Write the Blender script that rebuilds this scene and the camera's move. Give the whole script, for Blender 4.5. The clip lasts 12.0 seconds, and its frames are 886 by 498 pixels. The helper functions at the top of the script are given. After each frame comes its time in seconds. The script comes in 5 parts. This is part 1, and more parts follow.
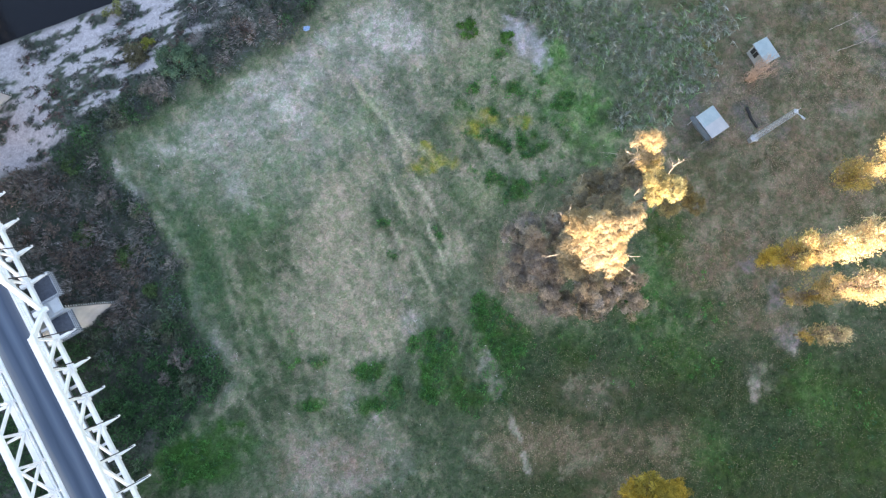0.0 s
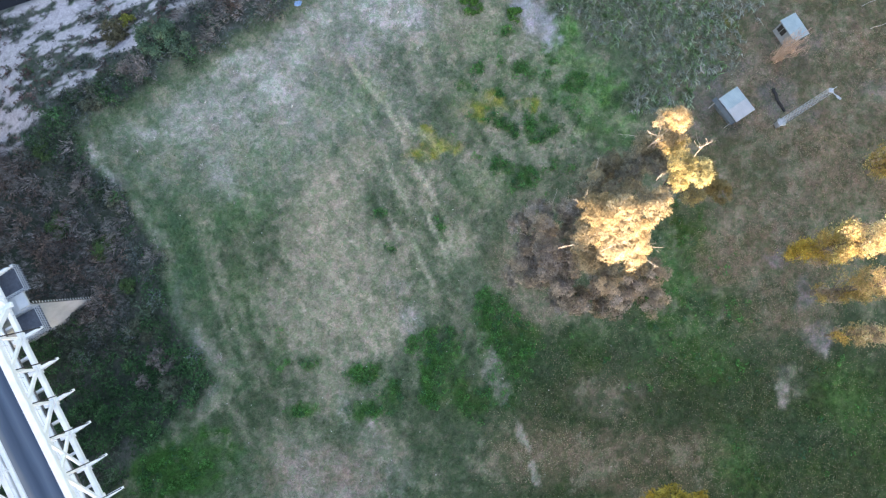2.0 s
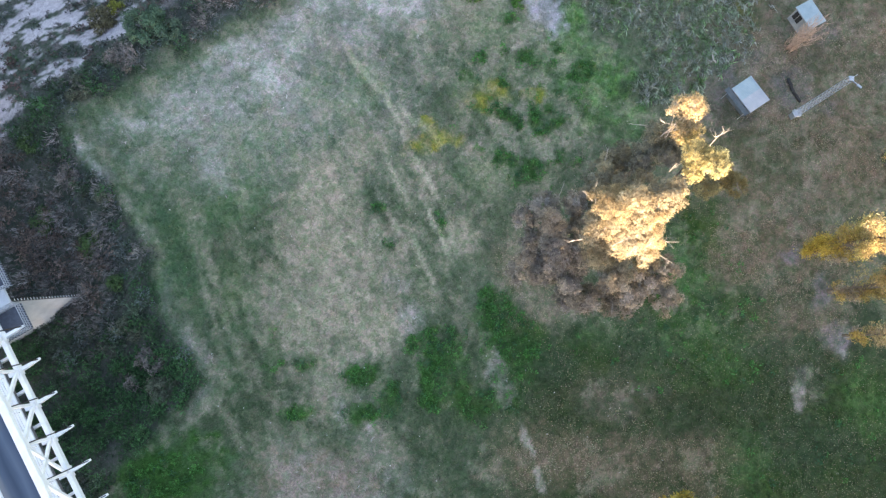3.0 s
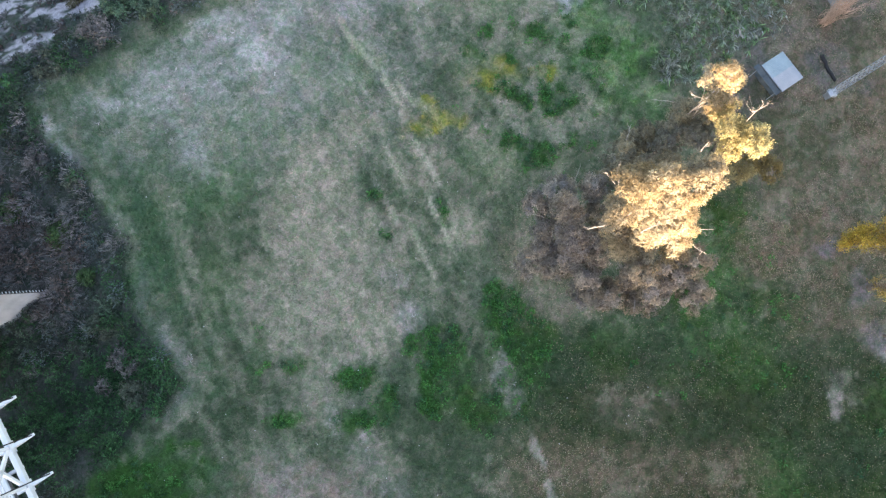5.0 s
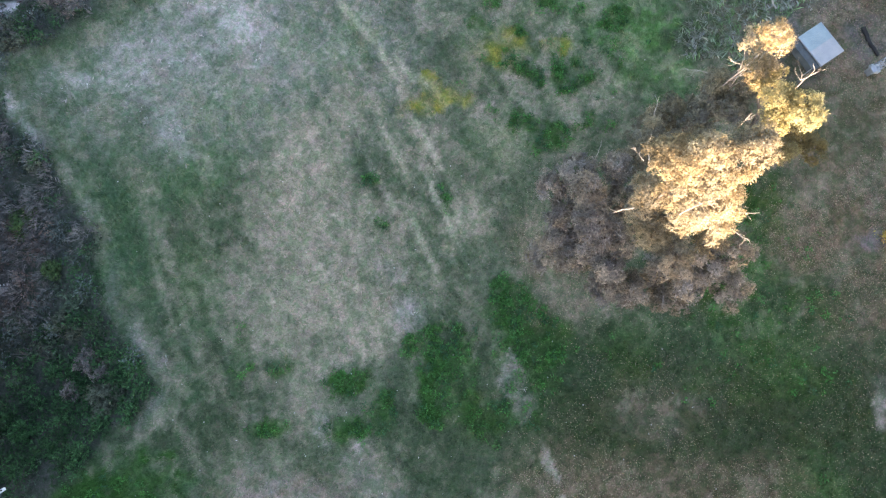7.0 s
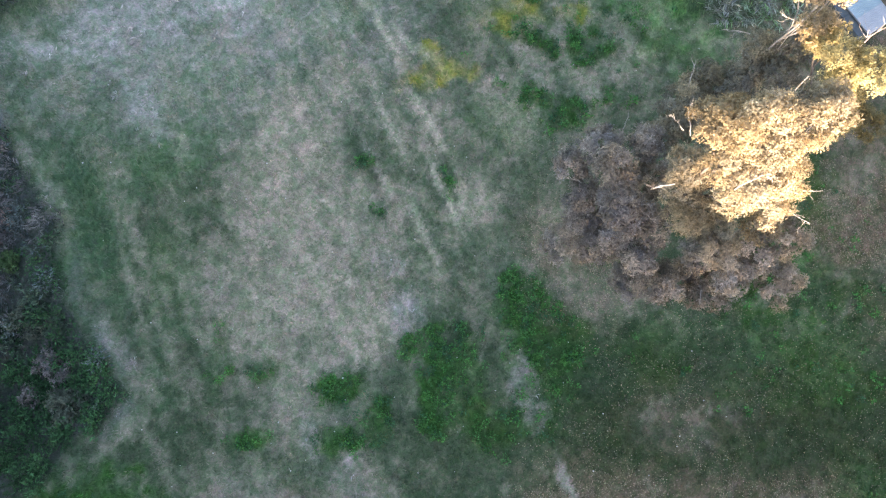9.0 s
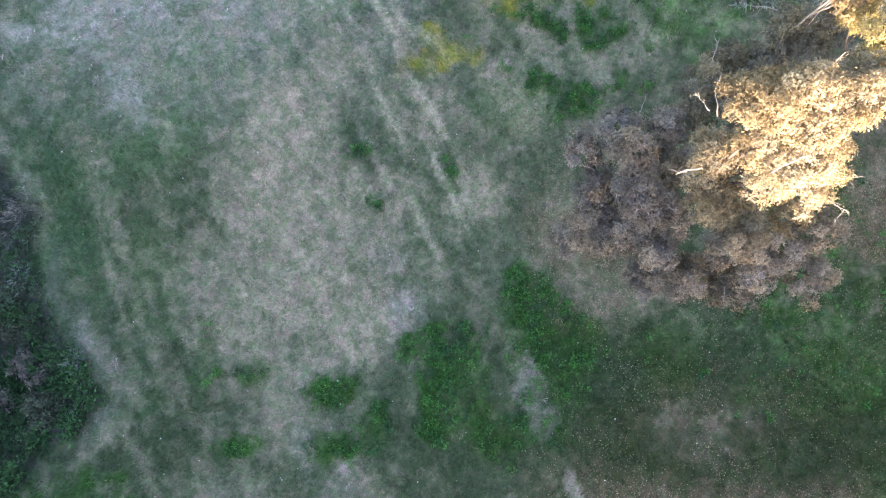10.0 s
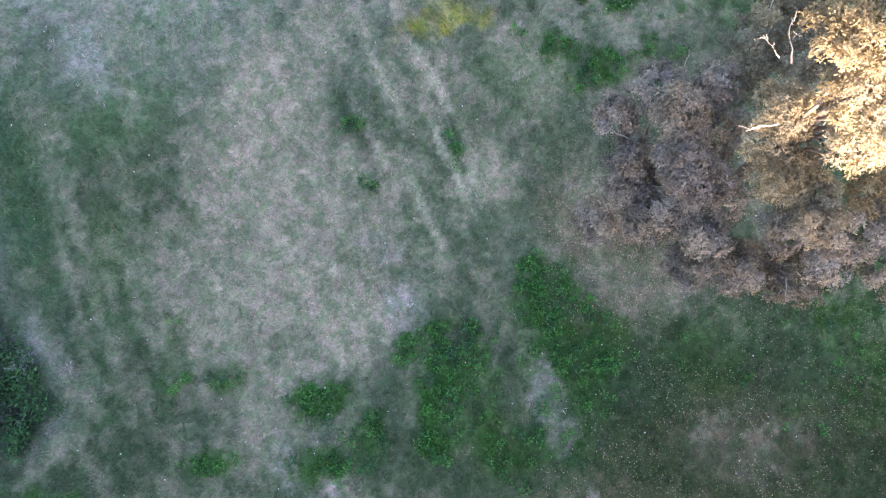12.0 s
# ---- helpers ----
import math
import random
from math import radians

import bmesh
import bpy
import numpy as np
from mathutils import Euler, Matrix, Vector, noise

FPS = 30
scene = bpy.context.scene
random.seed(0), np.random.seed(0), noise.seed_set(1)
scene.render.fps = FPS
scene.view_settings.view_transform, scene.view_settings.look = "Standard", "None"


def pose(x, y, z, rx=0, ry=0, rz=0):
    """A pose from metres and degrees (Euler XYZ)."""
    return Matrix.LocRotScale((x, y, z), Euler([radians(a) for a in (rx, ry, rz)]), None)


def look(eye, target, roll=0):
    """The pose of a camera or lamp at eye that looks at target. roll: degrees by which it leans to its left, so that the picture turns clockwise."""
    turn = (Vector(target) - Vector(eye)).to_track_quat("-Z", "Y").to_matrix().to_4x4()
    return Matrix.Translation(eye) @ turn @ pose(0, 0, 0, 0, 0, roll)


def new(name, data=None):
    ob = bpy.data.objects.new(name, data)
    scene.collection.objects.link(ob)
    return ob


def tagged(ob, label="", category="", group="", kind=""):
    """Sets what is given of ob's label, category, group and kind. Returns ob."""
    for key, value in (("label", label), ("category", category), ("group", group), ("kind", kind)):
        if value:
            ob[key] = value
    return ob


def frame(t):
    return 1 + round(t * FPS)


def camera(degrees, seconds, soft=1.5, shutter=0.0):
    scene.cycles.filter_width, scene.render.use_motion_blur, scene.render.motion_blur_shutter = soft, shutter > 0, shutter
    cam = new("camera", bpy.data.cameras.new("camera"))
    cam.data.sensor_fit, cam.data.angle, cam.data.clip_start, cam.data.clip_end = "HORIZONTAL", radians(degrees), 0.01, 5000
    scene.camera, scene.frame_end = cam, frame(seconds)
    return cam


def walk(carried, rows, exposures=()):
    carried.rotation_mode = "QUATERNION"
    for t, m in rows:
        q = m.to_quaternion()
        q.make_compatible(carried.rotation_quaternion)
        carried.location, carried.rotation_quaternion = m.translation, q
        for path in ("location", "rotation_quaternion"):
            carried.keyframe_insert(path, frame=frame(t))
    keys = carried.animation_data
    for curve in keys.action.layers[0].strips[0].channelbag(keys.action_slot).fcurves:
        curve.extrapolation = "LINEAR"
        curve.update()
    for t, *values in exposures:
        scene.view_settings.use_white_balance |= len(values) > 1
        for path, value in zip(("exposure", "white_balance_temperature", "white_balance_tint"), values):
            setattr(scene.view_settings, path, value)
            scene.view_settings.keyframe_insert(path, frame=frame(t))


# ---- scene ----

# ---------------------------------------------------------------- camera
cam = camera(70.0, 12.0, soft=1.3)


def descent(t):
    """A drone that sinks straight down, looking a little ahead of the plumb line."""
    u = t / 12.0
    q = u * u - u
    return pose(-1.139 * u - 0.171 * q, 0.285 * q, 74.3 - 35.0 * u - 0.24 * q, 8.073 + 0.023 * u, 0.019 * u, 0.962 + 0.68 * u)


walk(cam, [(i * 0.5, descent(i * 0.5)) for i in range(25)], exposures=[(0.0, 3.06, 6750, 24), (6.0, 2.90, 6500, 25), (9.5, 2.96, 6320, 27), (12.0, 3.09, 6150, 30)])

# ---------------------------------------------------------------- light
SUN_ELEVATION = radians(5.5)
RISE_TOP = 40.0
SUN_FROM = Vector((0.15, -1.0, 0.0)).normalized()
world = bpy.data.worlds.new("world")
scene.world = world
world.use_nodes = True
wn = world.node_tree
wn.nodes.clear()
sky = wn.nodes.new("ShaderNodeTexSky")
sky.sky_type = "NISHITA"
sky.sun_disc = False
sky.sun_elevation = SUN_ELEVATION
sky.sun_rotation = math.atan2(SUN_FROM.x, SUN_FROM.y)
sky.altitude = 150.0
bg = wn.nodes.new("ShaderNodeBackground")
bg.inputs["Strength"].default_value = 0.15
wo = wn.nodes.new("ShaderNodeOutputWorld")
wn.links.new(sky.outputs["Color"], bg.inputs["Color"])
wn.links.new(bg.outputs["Background"], wo.inputs["Surface"])

sun_data = bpy.data.lights.new("sun", "SUN")
sun_data.energy = 5.0
sun_data.angle = radians(0.6)
sun_data.color = (1.0, 0.83, 0.56)
sun = new("sun", sun_data)
toward = (SUN_FROM * math.cos(SUN_ELEVATION) + Vector((0, 0, math.sin(SUN_ELEVATION)))).normalized()
sun.matrix_world = look(toward * 300.0, (0, 0, 0))

# ---------------------------------------------------------------- small tools
RNG = np.random.default_rng(7)


def hash01(i, j, seed):
    h = (i.astype(np.int64) * 374761393 + j.astype(np.int64) * 668265263 + seed * 1274126177) & 0xFFFFFFFF
    h = ((h ^ (h >> 13)) * 1103515245) & 0xFFFFFFFF
    h = ((h ^ (h >> 16)) * 2246822519) & 0xFFFFFFFF
    return ((h ^ (h >> 15)) & 0xFFFFFF) / float(0xFFFFFF)


def vnoise(x, y, seed=0):
    """Value noise from 0 to 1, on arrays."""
    i, j = np.floor(x), np.floor(y)
    u, v = x - i, y - j
    u, v = u * u * (3 - 2 * u), v * v * (3 - 2 * v)
    a, b = hash01(i, j, seed), hash01(i + 1, j, seed)
    c, d = hash01(i, j + 1, seed), hash01(i + 1, j + 1, seed)
    return (a * (1 - u) + b * u) * (1 - v) + (c * (1 - u) + d * u) * v


def fbm(x, y, seed=0, octaves=4):
    total, amp, norm = 0.0, 1.0, 0.0
    for k in range(octaves):
        total = total + amp * vnoise(x * 2.03**k, y * 2.03**k, seed + 17 * k)
        norm, amp = norm + amp, amp * 0.55
    return total / norm


def smooth(a, b, x):
    t = np.clip((x - a) / (b - a), 0, 1)
    return t * t * (3 - 2 * t)


def mesh_of(name, verts, faces, material, colours=None, flat=True):
    """A mesh from arrays; faces all of one length."""
    verts, faces = np.asarray(verts, np.float32), np.asarray(faces, np.int32)
    me = bpy.data.meshes.new(name)
    n = faces.shape[1]
    me.vertices.add(len(verts))
    me.vertices.foreach_set("co", verts.ravel())
    me.loops.add(faces.size)
    me.loops.foreach_set("vertex_index", faces.ravel())
    me.polygons.add(len(faces))
    me.polygons.foreach_set("loop_start", np.arange(0, faces.size, n, dtype=np.int32))
    me.polygons.foreach_set("loop_total", np.full(len(faces), n, np.int32))
    if not flat:
        me.polygons.foreach_set("use_smooth", np.ones(len(faces), bool))
    if colours is not None:
        at = me.color_attributes.new("cover", "FLOAT_COLOR", "POINT")
        rgba = np.ones((len(verts), 4), np.float32)
        rgba[:, : colours.shape[1]] = colours
        at.data.foreach_set("color", rgba.ravel())
    me.update(calc_edges=True)
    me.materials.append(material)
    return me


def part(name, bm, material, parent=None, label=""):
    """Links a bmesh (or a mesh) as one object under a thing or a part."""
    if isinstance(bm, bmesh.types.BMesh):
        me = bpy.data.meshes.new(name)
        bm.normal_update()
        bm.to_mesh(me)
        bm.free()
        me.materials.append(material)
    else:
        me = bm
    ob = new(name, me)
    if parent is not None:
        ob.parent = parent
    if label:
        ob["label"] = label
    return ob


def box_bm(size, at=(0, 0, 0), turn=None, bevel=0.0):
    bm = bmesh.new()
    bmesh.ops.create_cube(bm, size=1.0)
    bmesh.ops.scale(bm, vec=size, verts=bm.verts)
    if bevel:
        bmesh.ops.bevel(bm, geom=bm.edges, offset=bevel, segments=1, affect="EDGES")
    m = Matrix.Translation(at)
    if turn is not None:
        m = m @ turn.to_4x4()
    bmesh.ops.transform(bm, matrix=m, verts=bm.verts)
    return bm


def beam_bm(p, q, wide, deep, bevel=0.02):
    """A squared bar from p to q."""
    p, q = Vector(p), Vector(q)
    d = q - p
    turn = d.to_track_quat("X", "Z").to_matrix()
    return box_bm((d.length, wide, deep), (p + q) / 2, turn, bevel)


def tube_arrays(points, radii, sides=7):
    """Rings along a bent limb, as arrays of vertices and quads."""
    points = [Vector(p) for p in points]
    verts, faces = [], []
    for k, p in enumerate(points):
        d = (points[min(k + 1, len(points) - 1)] - points[max(k - 1, 0)]).normalized()
        side = d.orthogonal().normalized()
        other = d.cross(side)
        for s in range(sides):
            a = 2 * math.pi * s / sides
            verts.append(p + (side * math.cos(a) + other * math.sin(a)) * radii[k])
    for k in range(len(points) - 1):
        for s in range(sides):
            t = (s + 1) % sides
            faces.append((k * sides + s, k * sides + t, (k + 1) * sides + t, (k + 1) * sides + s))
    return verts, faces


def join_arrays(pieces):
    verts, faces, base = [], [], 0
    for v, f in pieces:
        verts.extend(v)
        faces.extend([tuple(i + base for i in q) for q in f])
        base += len(v)
    return [tuple(v) for v in verts], faces


# ---------------------------------------------------------------- materials
def material(name):
    m = bpy.data.materials.new(name)
    m.use_nodes = True
    n = m.node_tree
    return m, n, n.nodes["Principled BSDF"]


def node(n, kind, **values):
    x = n.nodes.new(kind)
    for k, v in values.items():
        x.inputs[k].default_value = v
    return x


def mottled(name, a, b, scale=3.0, rough=0.8, bump=0.3, fine=40.0, metallic=0.0, stretch=(1, 1, 1), distance=0.02):
    """Two tones mixed by coarse and fine noise, with relief."""
    m, n, p = material(name)
    co = n.nodes.new("ShaderNodeTexCoord")
    mp = n.nodes.new("ShaderNodeMapping")
    mp.inputs["Scale"].default_value = stretch
    n.links.new(co.outputs["Object"], mp.inputs["Vector"])
    big = node(n, "ShaderNodeTexNoise", Scale=scale, Detail=6.0, Roughness=0.6)
    small = node(n, "ShaderNodeTexNoise", Scale=fine, Detail=4.0, Roughness=0.7)
    for t in (big, small):
        n.links.new(mp.outputs["Vector"], t.inputs["Vector"])
    add = n.nodes.new("ShaderNodeMath")
    add.operation = "MULTIPLY_ADD"
    add.inputs[1].default_value = 0.45
    n.links.new(small.outputs["Fac"], add.inputs[0])
    n.links.new(big.outputs["Fac"], add.inputs[2])
    ramp = n.nodes.new("ShaderNodeValToRGB")
    ramp.color_ramp.elements[0].position, ramp.color_ramp.elements[1].position = 0.5, 0.95
    ramp.color_ramp.elements[0].color, ramp.color_ramp.elements[1].color = (*a, 1), (*b, 1)
    n.links.new(add.outputs[0], ramp.inputs["Fac"])
    n.links.new(ramp.outputs["Color"], p.inputs["Base Color"])
    p.inputs["Roughness"].default_value = rough
    p.inputs["Metallic"].default_value = metallic
    bp = node(n, "ShaderNodeBump", Strength=bump, Distance=distance)
    n.links.new(small.outputs["Fac"], bp.inputs["Height"])
    n.links.new(bp.outputs["Normal"], p.inputs["Normal"])
    return m


def ground_material():
    """Cover colour from the sheet, broken up by grass-sized and hand-sized noise, with relief."""
    m, n, p = material("field_ground")
    at = n.nodes.new("ShaderNodeAttribute")
    at.attribute_name = "cover"
    co = n.nodes.new("ShaderNodeTexCoord")
    mid = node(n, "ShaderNodeTexNoise", Scale=2.4, Detail=9.0, Roughness=0.72)
    fine = node(n, "ShaderNodeTexNoise", Scale=12.0, Detail=6.0, Roughness=0.75)
    for t in (mid, fine):
        n.links.new(co.outputs["Object"], t.inputs["Vector"])
    r1 = n.nodes.new("ShaderNodeMapRange")
    r1.inputs["From Min"].default_value, r1.inputs["From Max"].default_value = 0.3, 0.7
    r1.inputs["To Min"].default_value, r1.inputs["To Max"].default_value = 0.58, 1.42
    mid.inputs["Distortion"].default_value = 0.9
    n.links.new(mid.outputs["Fac"], r1.inputs["Value"])
    r2 = n.nodes.new("ShaderNodeMapRange")
    r2.inputs["From Min"].default_value, r2.inputs["From Max"].default_value = 0.3, 0.7
    r2.inputs["To Min"].default_value, r2.inputs["To Max"].default_value = 0.78, 1.22
    n.links.new(fine.outputs["Fac"], r2.inputs["Value"])
    mul = n.nodes.new("ShaderNodeMath")
    mul.operation = "MULTIPLY"
    n.links.new(r1.outputs["Result"], mul.inputs[0])
    n.links.new(r2.outputs["Result"], mul.inputs[1])
    vm = n.nodes.new("ShaderNodeVectorMath")
    vm.operation = "SCALE"
    strand = node(n, "ShaderNodeTexNoise", Scale=4.2, Detail=8.0, Roughness=0.7)
    strand.inputs["Distortion"].default_value = 2.2
    n.links.new(co.outputs["Object"], strand.inputs["Vector"])
    hue = n.nodes.new("ShaderNodeMapRange")
    hue.inputs["From Min"].default_value, hue.inputs["From Max"].default_value = 0.40, 0.60
    n.links.new(strand.outputs["Fac"], hue.inputs["Value"])
    shift = n.nodes.new("ShaderNodeMix")
    shift.data_type = "RGBA"
    shift.inputs["A"].default_value = (0.76, 0.97, 0.76, 1.0)
    shift.inputs["B"].default_value = (1.25, 1.13, 1.19, 1.0)
    n.links.new(hue.outputs["Result"], shift.inputs["Factor"])
    vh = n.nodes.new("ShaderNodeVectorMath")
    vh.operation = "MULTIPLY"
    n.links.new(at.outputs["Color"], vh.inputs[0])
    tuft = n.nodes.new("ShaderNodeMix")
    tuft.data_type = "RGBA"
    tuft.inputs["A"].default_value = (1.0, 1.0, 1.0, 1.0)
    n.links.new(at.outputs["Alpha"], tuft.inputs["Factor"])
    n.links.new(shift.outputs["Result"], tuft.inputs["B"])
    n.links.new(tuft.outputs["Result"], vh.inputs[1])
    # hand-wide clumps of greener and drier growth
    clump = node(n, "ShaderNodeTexNoise", Scale=1.35, Detail=6.0, Roughness=0.62)
    clump.inputs["Distortion"].default_value = 0.7
    n.links.new(co.outputs["Object"], clump.inputs["Vector"])
    cr = n.nodes.new("ShaderNodeMapRange")
    cr.inputs["From Min"].default_value, cr.inputs["From Max"].default_value = 0.41, 0.60
    n.links.new(clump.outputs["Fac"], cr.inputs["Value"])
    dry = n.nodes.new("ShaderNodeMix")
    dry.data_type = "RGBA"
    dry.inputs["A"].default_value = (0.70, 0.87, 0.74, 1.0)
    dry.inputs["B"].default_value = (1.24, 1.13, 1.22, 1.0)
    n.links.new(cr.outputs["Result"], dry.inputs["Factor"])
    vc = n.nodes.new("ShaderNodeVectorMath")
    vc.operation = "MULTIPLY"
    n.links.new(vh.outputs["Vector"], vc.inputs[0])
    grown = n.nodes.new("ShaderNodeMix")
    grown.data_type = "RGBA"
    grown.inputs["A"].default_value = (1.0, 1.0, 1.0, 1.0)
    n.links.new(at.outputs["Alpha"], grown.inputs["Factor"])
    n.links.new(dry.outputs["Result"], grown.inputs["B"])
    n.links.new(grown.outputs["Result"], vc.inputs[1])
    n.links.new(vc.outputs["Vector"], vm.inputs[0])
    n.links.new(mul.outputs[0], vm.inputs["Scale"])
    n.links.new(vm.outputs["Vector"], p.inputs["Base Color"])
    p.inputs["Roughness"].default_value = 0.95
    p.inputs["Specular IOR Level"].default_value = 0.15
    bp = node(n, "ShaderNodeBump", Strength=0.7, Distance=0.12)
    n.links.new(fine.outputs["Fac"], bp.inputs["Height"])
    n.links.new(bp.outputs["Normal"], p.inputs["Normal"])
    return m


def leaf_material(name, through_light=0.25, rough=0.6):
    """Leaf colour from the mesh; some light passes through."""
    m, n, p = material(name)
    at = n.nodes.new("ShaderNodeAttribute")
    at.attribute_name = "cover"
    n.links.new(at.outputs["Color"], p.inputs["Base Color"])
    p.inputs["Roughness"].default_value = rough
    p.inputs["Specular IOR Level"].default_value = 0.25
    tr = n.nodes.new("ShaderNodeBsdfTranslucent")
    n.links.new(at.outputs["Color"], tr.inputs["Color"])
    mix = n.nodes.new("ShaderNodeMixShader")
    mix.inputs["Fac"].default_value = through_light
    out = n.nodes["Material Output"]
    n.links.new(p.outputs["BSDF"], mix.inputs[1])
    n.links.new(tr.outputs["BSDF"], mix.inputs[2])
    n.links.new(mix.outputs["Shader"], out.inputs["Surface"])
    return m


M_GROUND = ground_material()
M_GRASS = leaf_material("grass_blades", 0.2, 0.8)
M_LEAF = leaf_material("tree_leaves", 0.38)
M_SCRUB = leaf_material("scrub_leaves", 0.15, 0.75)
M_BARK = mottled("pale_bark", (0.34, 0.29, 0.25), (0.62, 0.56, 0.50), 2.0, 0.85, 0.5, 25.0)
M_DARKBARK = mottled("grey_bark", (0.10, 0.08, 0.065), (0.22, 0.18, 0.15), 3.0, 0.9, 0.6, 30.0)
M_WHITE = mottled("white_paint", (0.66, 0.68, 0.70), (0.86, 0.87, 0.88), 0.8, 0.5, 0.1, 20.0)
M_DARKSTEEL = mottled("dark_steel", (0.02, 0.02, 0.025), (0.06, 0.055, 0.05), 3.0, 0.55, 0.2, 30.0, 0.6)
M_GRATING = mottled("grating_steel", (0.05, 0.06, 0.085), (0.10, 0.115, 0.15), 3.0, 0.6, 0.2, 30.0, 0.2)
M_GALV = mottled("galvanised_steel", (0.36, 0.39, 0.44), (0.58, 0.61, 0.66), 4.0, 0.45, 0.1, 50.0, 0.7)
M_CONCRETE = mottled("pier_concrete", (0.34, 0.365, 0.40), (0.50, 0.53, 0.56), 0.7, 0.85, 0.3, 18.0)
M_ROOFSHEET = mottled("blue_grey_roof_sheet", (0.26, 0.34, 0.37), (0.38, 0.46, 0.48), 1.2, 0.5, 0.1, 20.0)
M_ROOFPINK = mottled("weathered_pinkish_roof_sheet", (0.36, 0.37, 0.39), (0.48, 0.47, 0.48), 1.2, 0.5, 0.1, 20.0)
M_SHEDWALL = mottled("shed_wall_sheet", (0.05, 0.066, 0.08), (0.11, 0.135, 0.15), 1.5, 0.6, 0.2, 25.0)
M_GREYWALL = mottled("grey_wall_sheet", (0.20, 0.22, 0.24), (0.32, 0.34, 0.36), 1.5, 0.6, 0.2, 25.0)
# near-black that stands in for deep shade
M_DARK = mottled("shade_black", (0.012, 0.012, 0.014), (0.03, 0.03, 0.032), 2.0, 0.9, 0.1, 20.0)
M_BLUE = mottled("pale_blue_plastic", (0.16, 0.30, 0.52), (0.30, 0.44, 0.66), 4.0, 0.4, 0.2, 20.0)
M_TWIG = mottled("dry_reddish_twigs", (0.26, 0.165, 0.12), (0.66, 0.50, 0.40), 2.0, 0.85, 0.2, 20.0)


def road_material():
    """Asphalt with two darker wheel tracks along the deck and pale dust at the sides."""
    m, n, p = material("worn_asphalt")
    co = n.nodes.new("ShaderNodeTexCoord")
    sep = n.nodes.new("ShaderNodeSeparateXYZ")
    n.links.new(co.outputs["Object"], sep.inputs[0])
    ns = node(n, "ShaderNodeTexNoise", Scale=0.5, Detail=5.0)
    mp = n.nodes.new("ShaderNodeMapping")
    mp.inputs["Scale"].default_value = (0.25, 2.2, 1)
    n.links.new(co.outputs["Object"], mp.inputs["Vector"])
    n.links.new(mp.outputs["Vector"], ns.inputs["Vector"])
    wob = n.nodes.new("ShaderNodeMath")
    wob.operation = "MULTIPLY_ADD"
    wob.inputs[1].default_value = 0.9
    n.links.new(ns.outputs["Fac"], wob.inputs[0])
    n.links.new(sep.outputs["Y"], wob.inputs[2])
    rg = n.nodes.new("ShaderNodeMapRange")
    rg.inputs["From Min"].default_value, rg.inputs["From Max"].default_value = -7.6, -3.4
    n.links.new(wob.outputs[0], rg.inputs["Value"])
    ramp = n.nodes.new("ShaderNodeValToRGB")
    cr = ramp.color_ramp
    tones = [(0.0, (0.24, 0.24, 0.25)), (0.14, (0.080, 0.110, 0.16)), (0.30, (0.034, 0.058, 0.098)), (0.48, (0.092, 0.128, 0.185)),
             (0.66, (0.038, 0.062, 0.105)), (0.82, (0.09, 0.115, 0.155)), (1.0, (0.22, 0.21, 0.21))]
    cr.elements[0].position, cr.elements[0].color = tones[0][0], (*tones[0][1], 1)
    cr.elements[1].position, cr.elements[1].color = tones[-1][0], (*tones[-1][1], 1)
    for pos, c in tones[1:-1]:
        cr.elements.new(pos).color = (*c, 1)
    n.links.new(rg.outputs["Result"], ramp.inputs["Fac"])
    n.links.new(ramp.outputs["Color"], p.inputs["Base Color"])
    p.inputs["Roughness"].default_value = 0.8
    grit = node(n, "ShaderNodeTexNoise", Scale=30.0, Detail=3.0)
    n.links.new(co.outputs["Object"], grit.inputs["Vector"])
    bp = node(n, "ShaderNodeBump", Strength=0.3, Distance=0.01)
    n.links.new(grit.outputs["Fac"], bp.inputs["Height"])
    n.links.new(bp.outputs["Normal"], p.inputs["Normal"])
    return m


M_ROAD = road_material()


def water_material():
    m, n, p = material("river_water")
    p.inputs["Base Color"].default_value = (0.004, 0.0045, 0.008, 1)
    p.inputs["Roughness"].default_value = 0.12
    p.inputs["IOR"].default_value = 1.33
    co = n.nodes.new("ShaderNodeTexCoord")
    ns = node(n, "ShaderNodeTexNoise", Scale=0.8, Detail=5.0)
    n.links.new(co.outputs["Object"], ns.inputs["Vector"])
    bp = node(n, "ShaderNodeBump", Strength=0.15, Distance=0.1)
    n.links.new(ns.outputs["Fac"], bp.inputs["Height"])
    n.links.new(bp.outputs["Normal"], p.inputs["Normal"])
    return m


M_WATER = water_material()

# ---------------------------------------------------------------- the lie of the land
B_ORIGIN = Vector((-33.24, -8.37, 0.0))
B_DIR = Vector((0.5288, -0.8487, 0.0))
B_SIDE = Vector((0.8487, 0.5288, 0.0))
WATER_Z = -5.4


def toward_river(x, y):
    return -0.40 * x + 0.915 * y


def scrub_line(y):
    """The field's edge on the bridge side."""
    return np.interp(y, [-40, -20, -12, -9, -5, -2.7, 2.5, 8, 15.4, 21, 30], [-44, -36, -30, -27, -24.2, -25.6, -29, -31, -36.3, -41, -52])


def river_edge(x, y):
    """How far the field reaches toward the river."""
    return np.interp(x, [-60, -41, -34, -26, -18, -14, 0, 30], [36, 36.5, 38.5, 39.5, 41.5, 43.5, 47.5, 52])


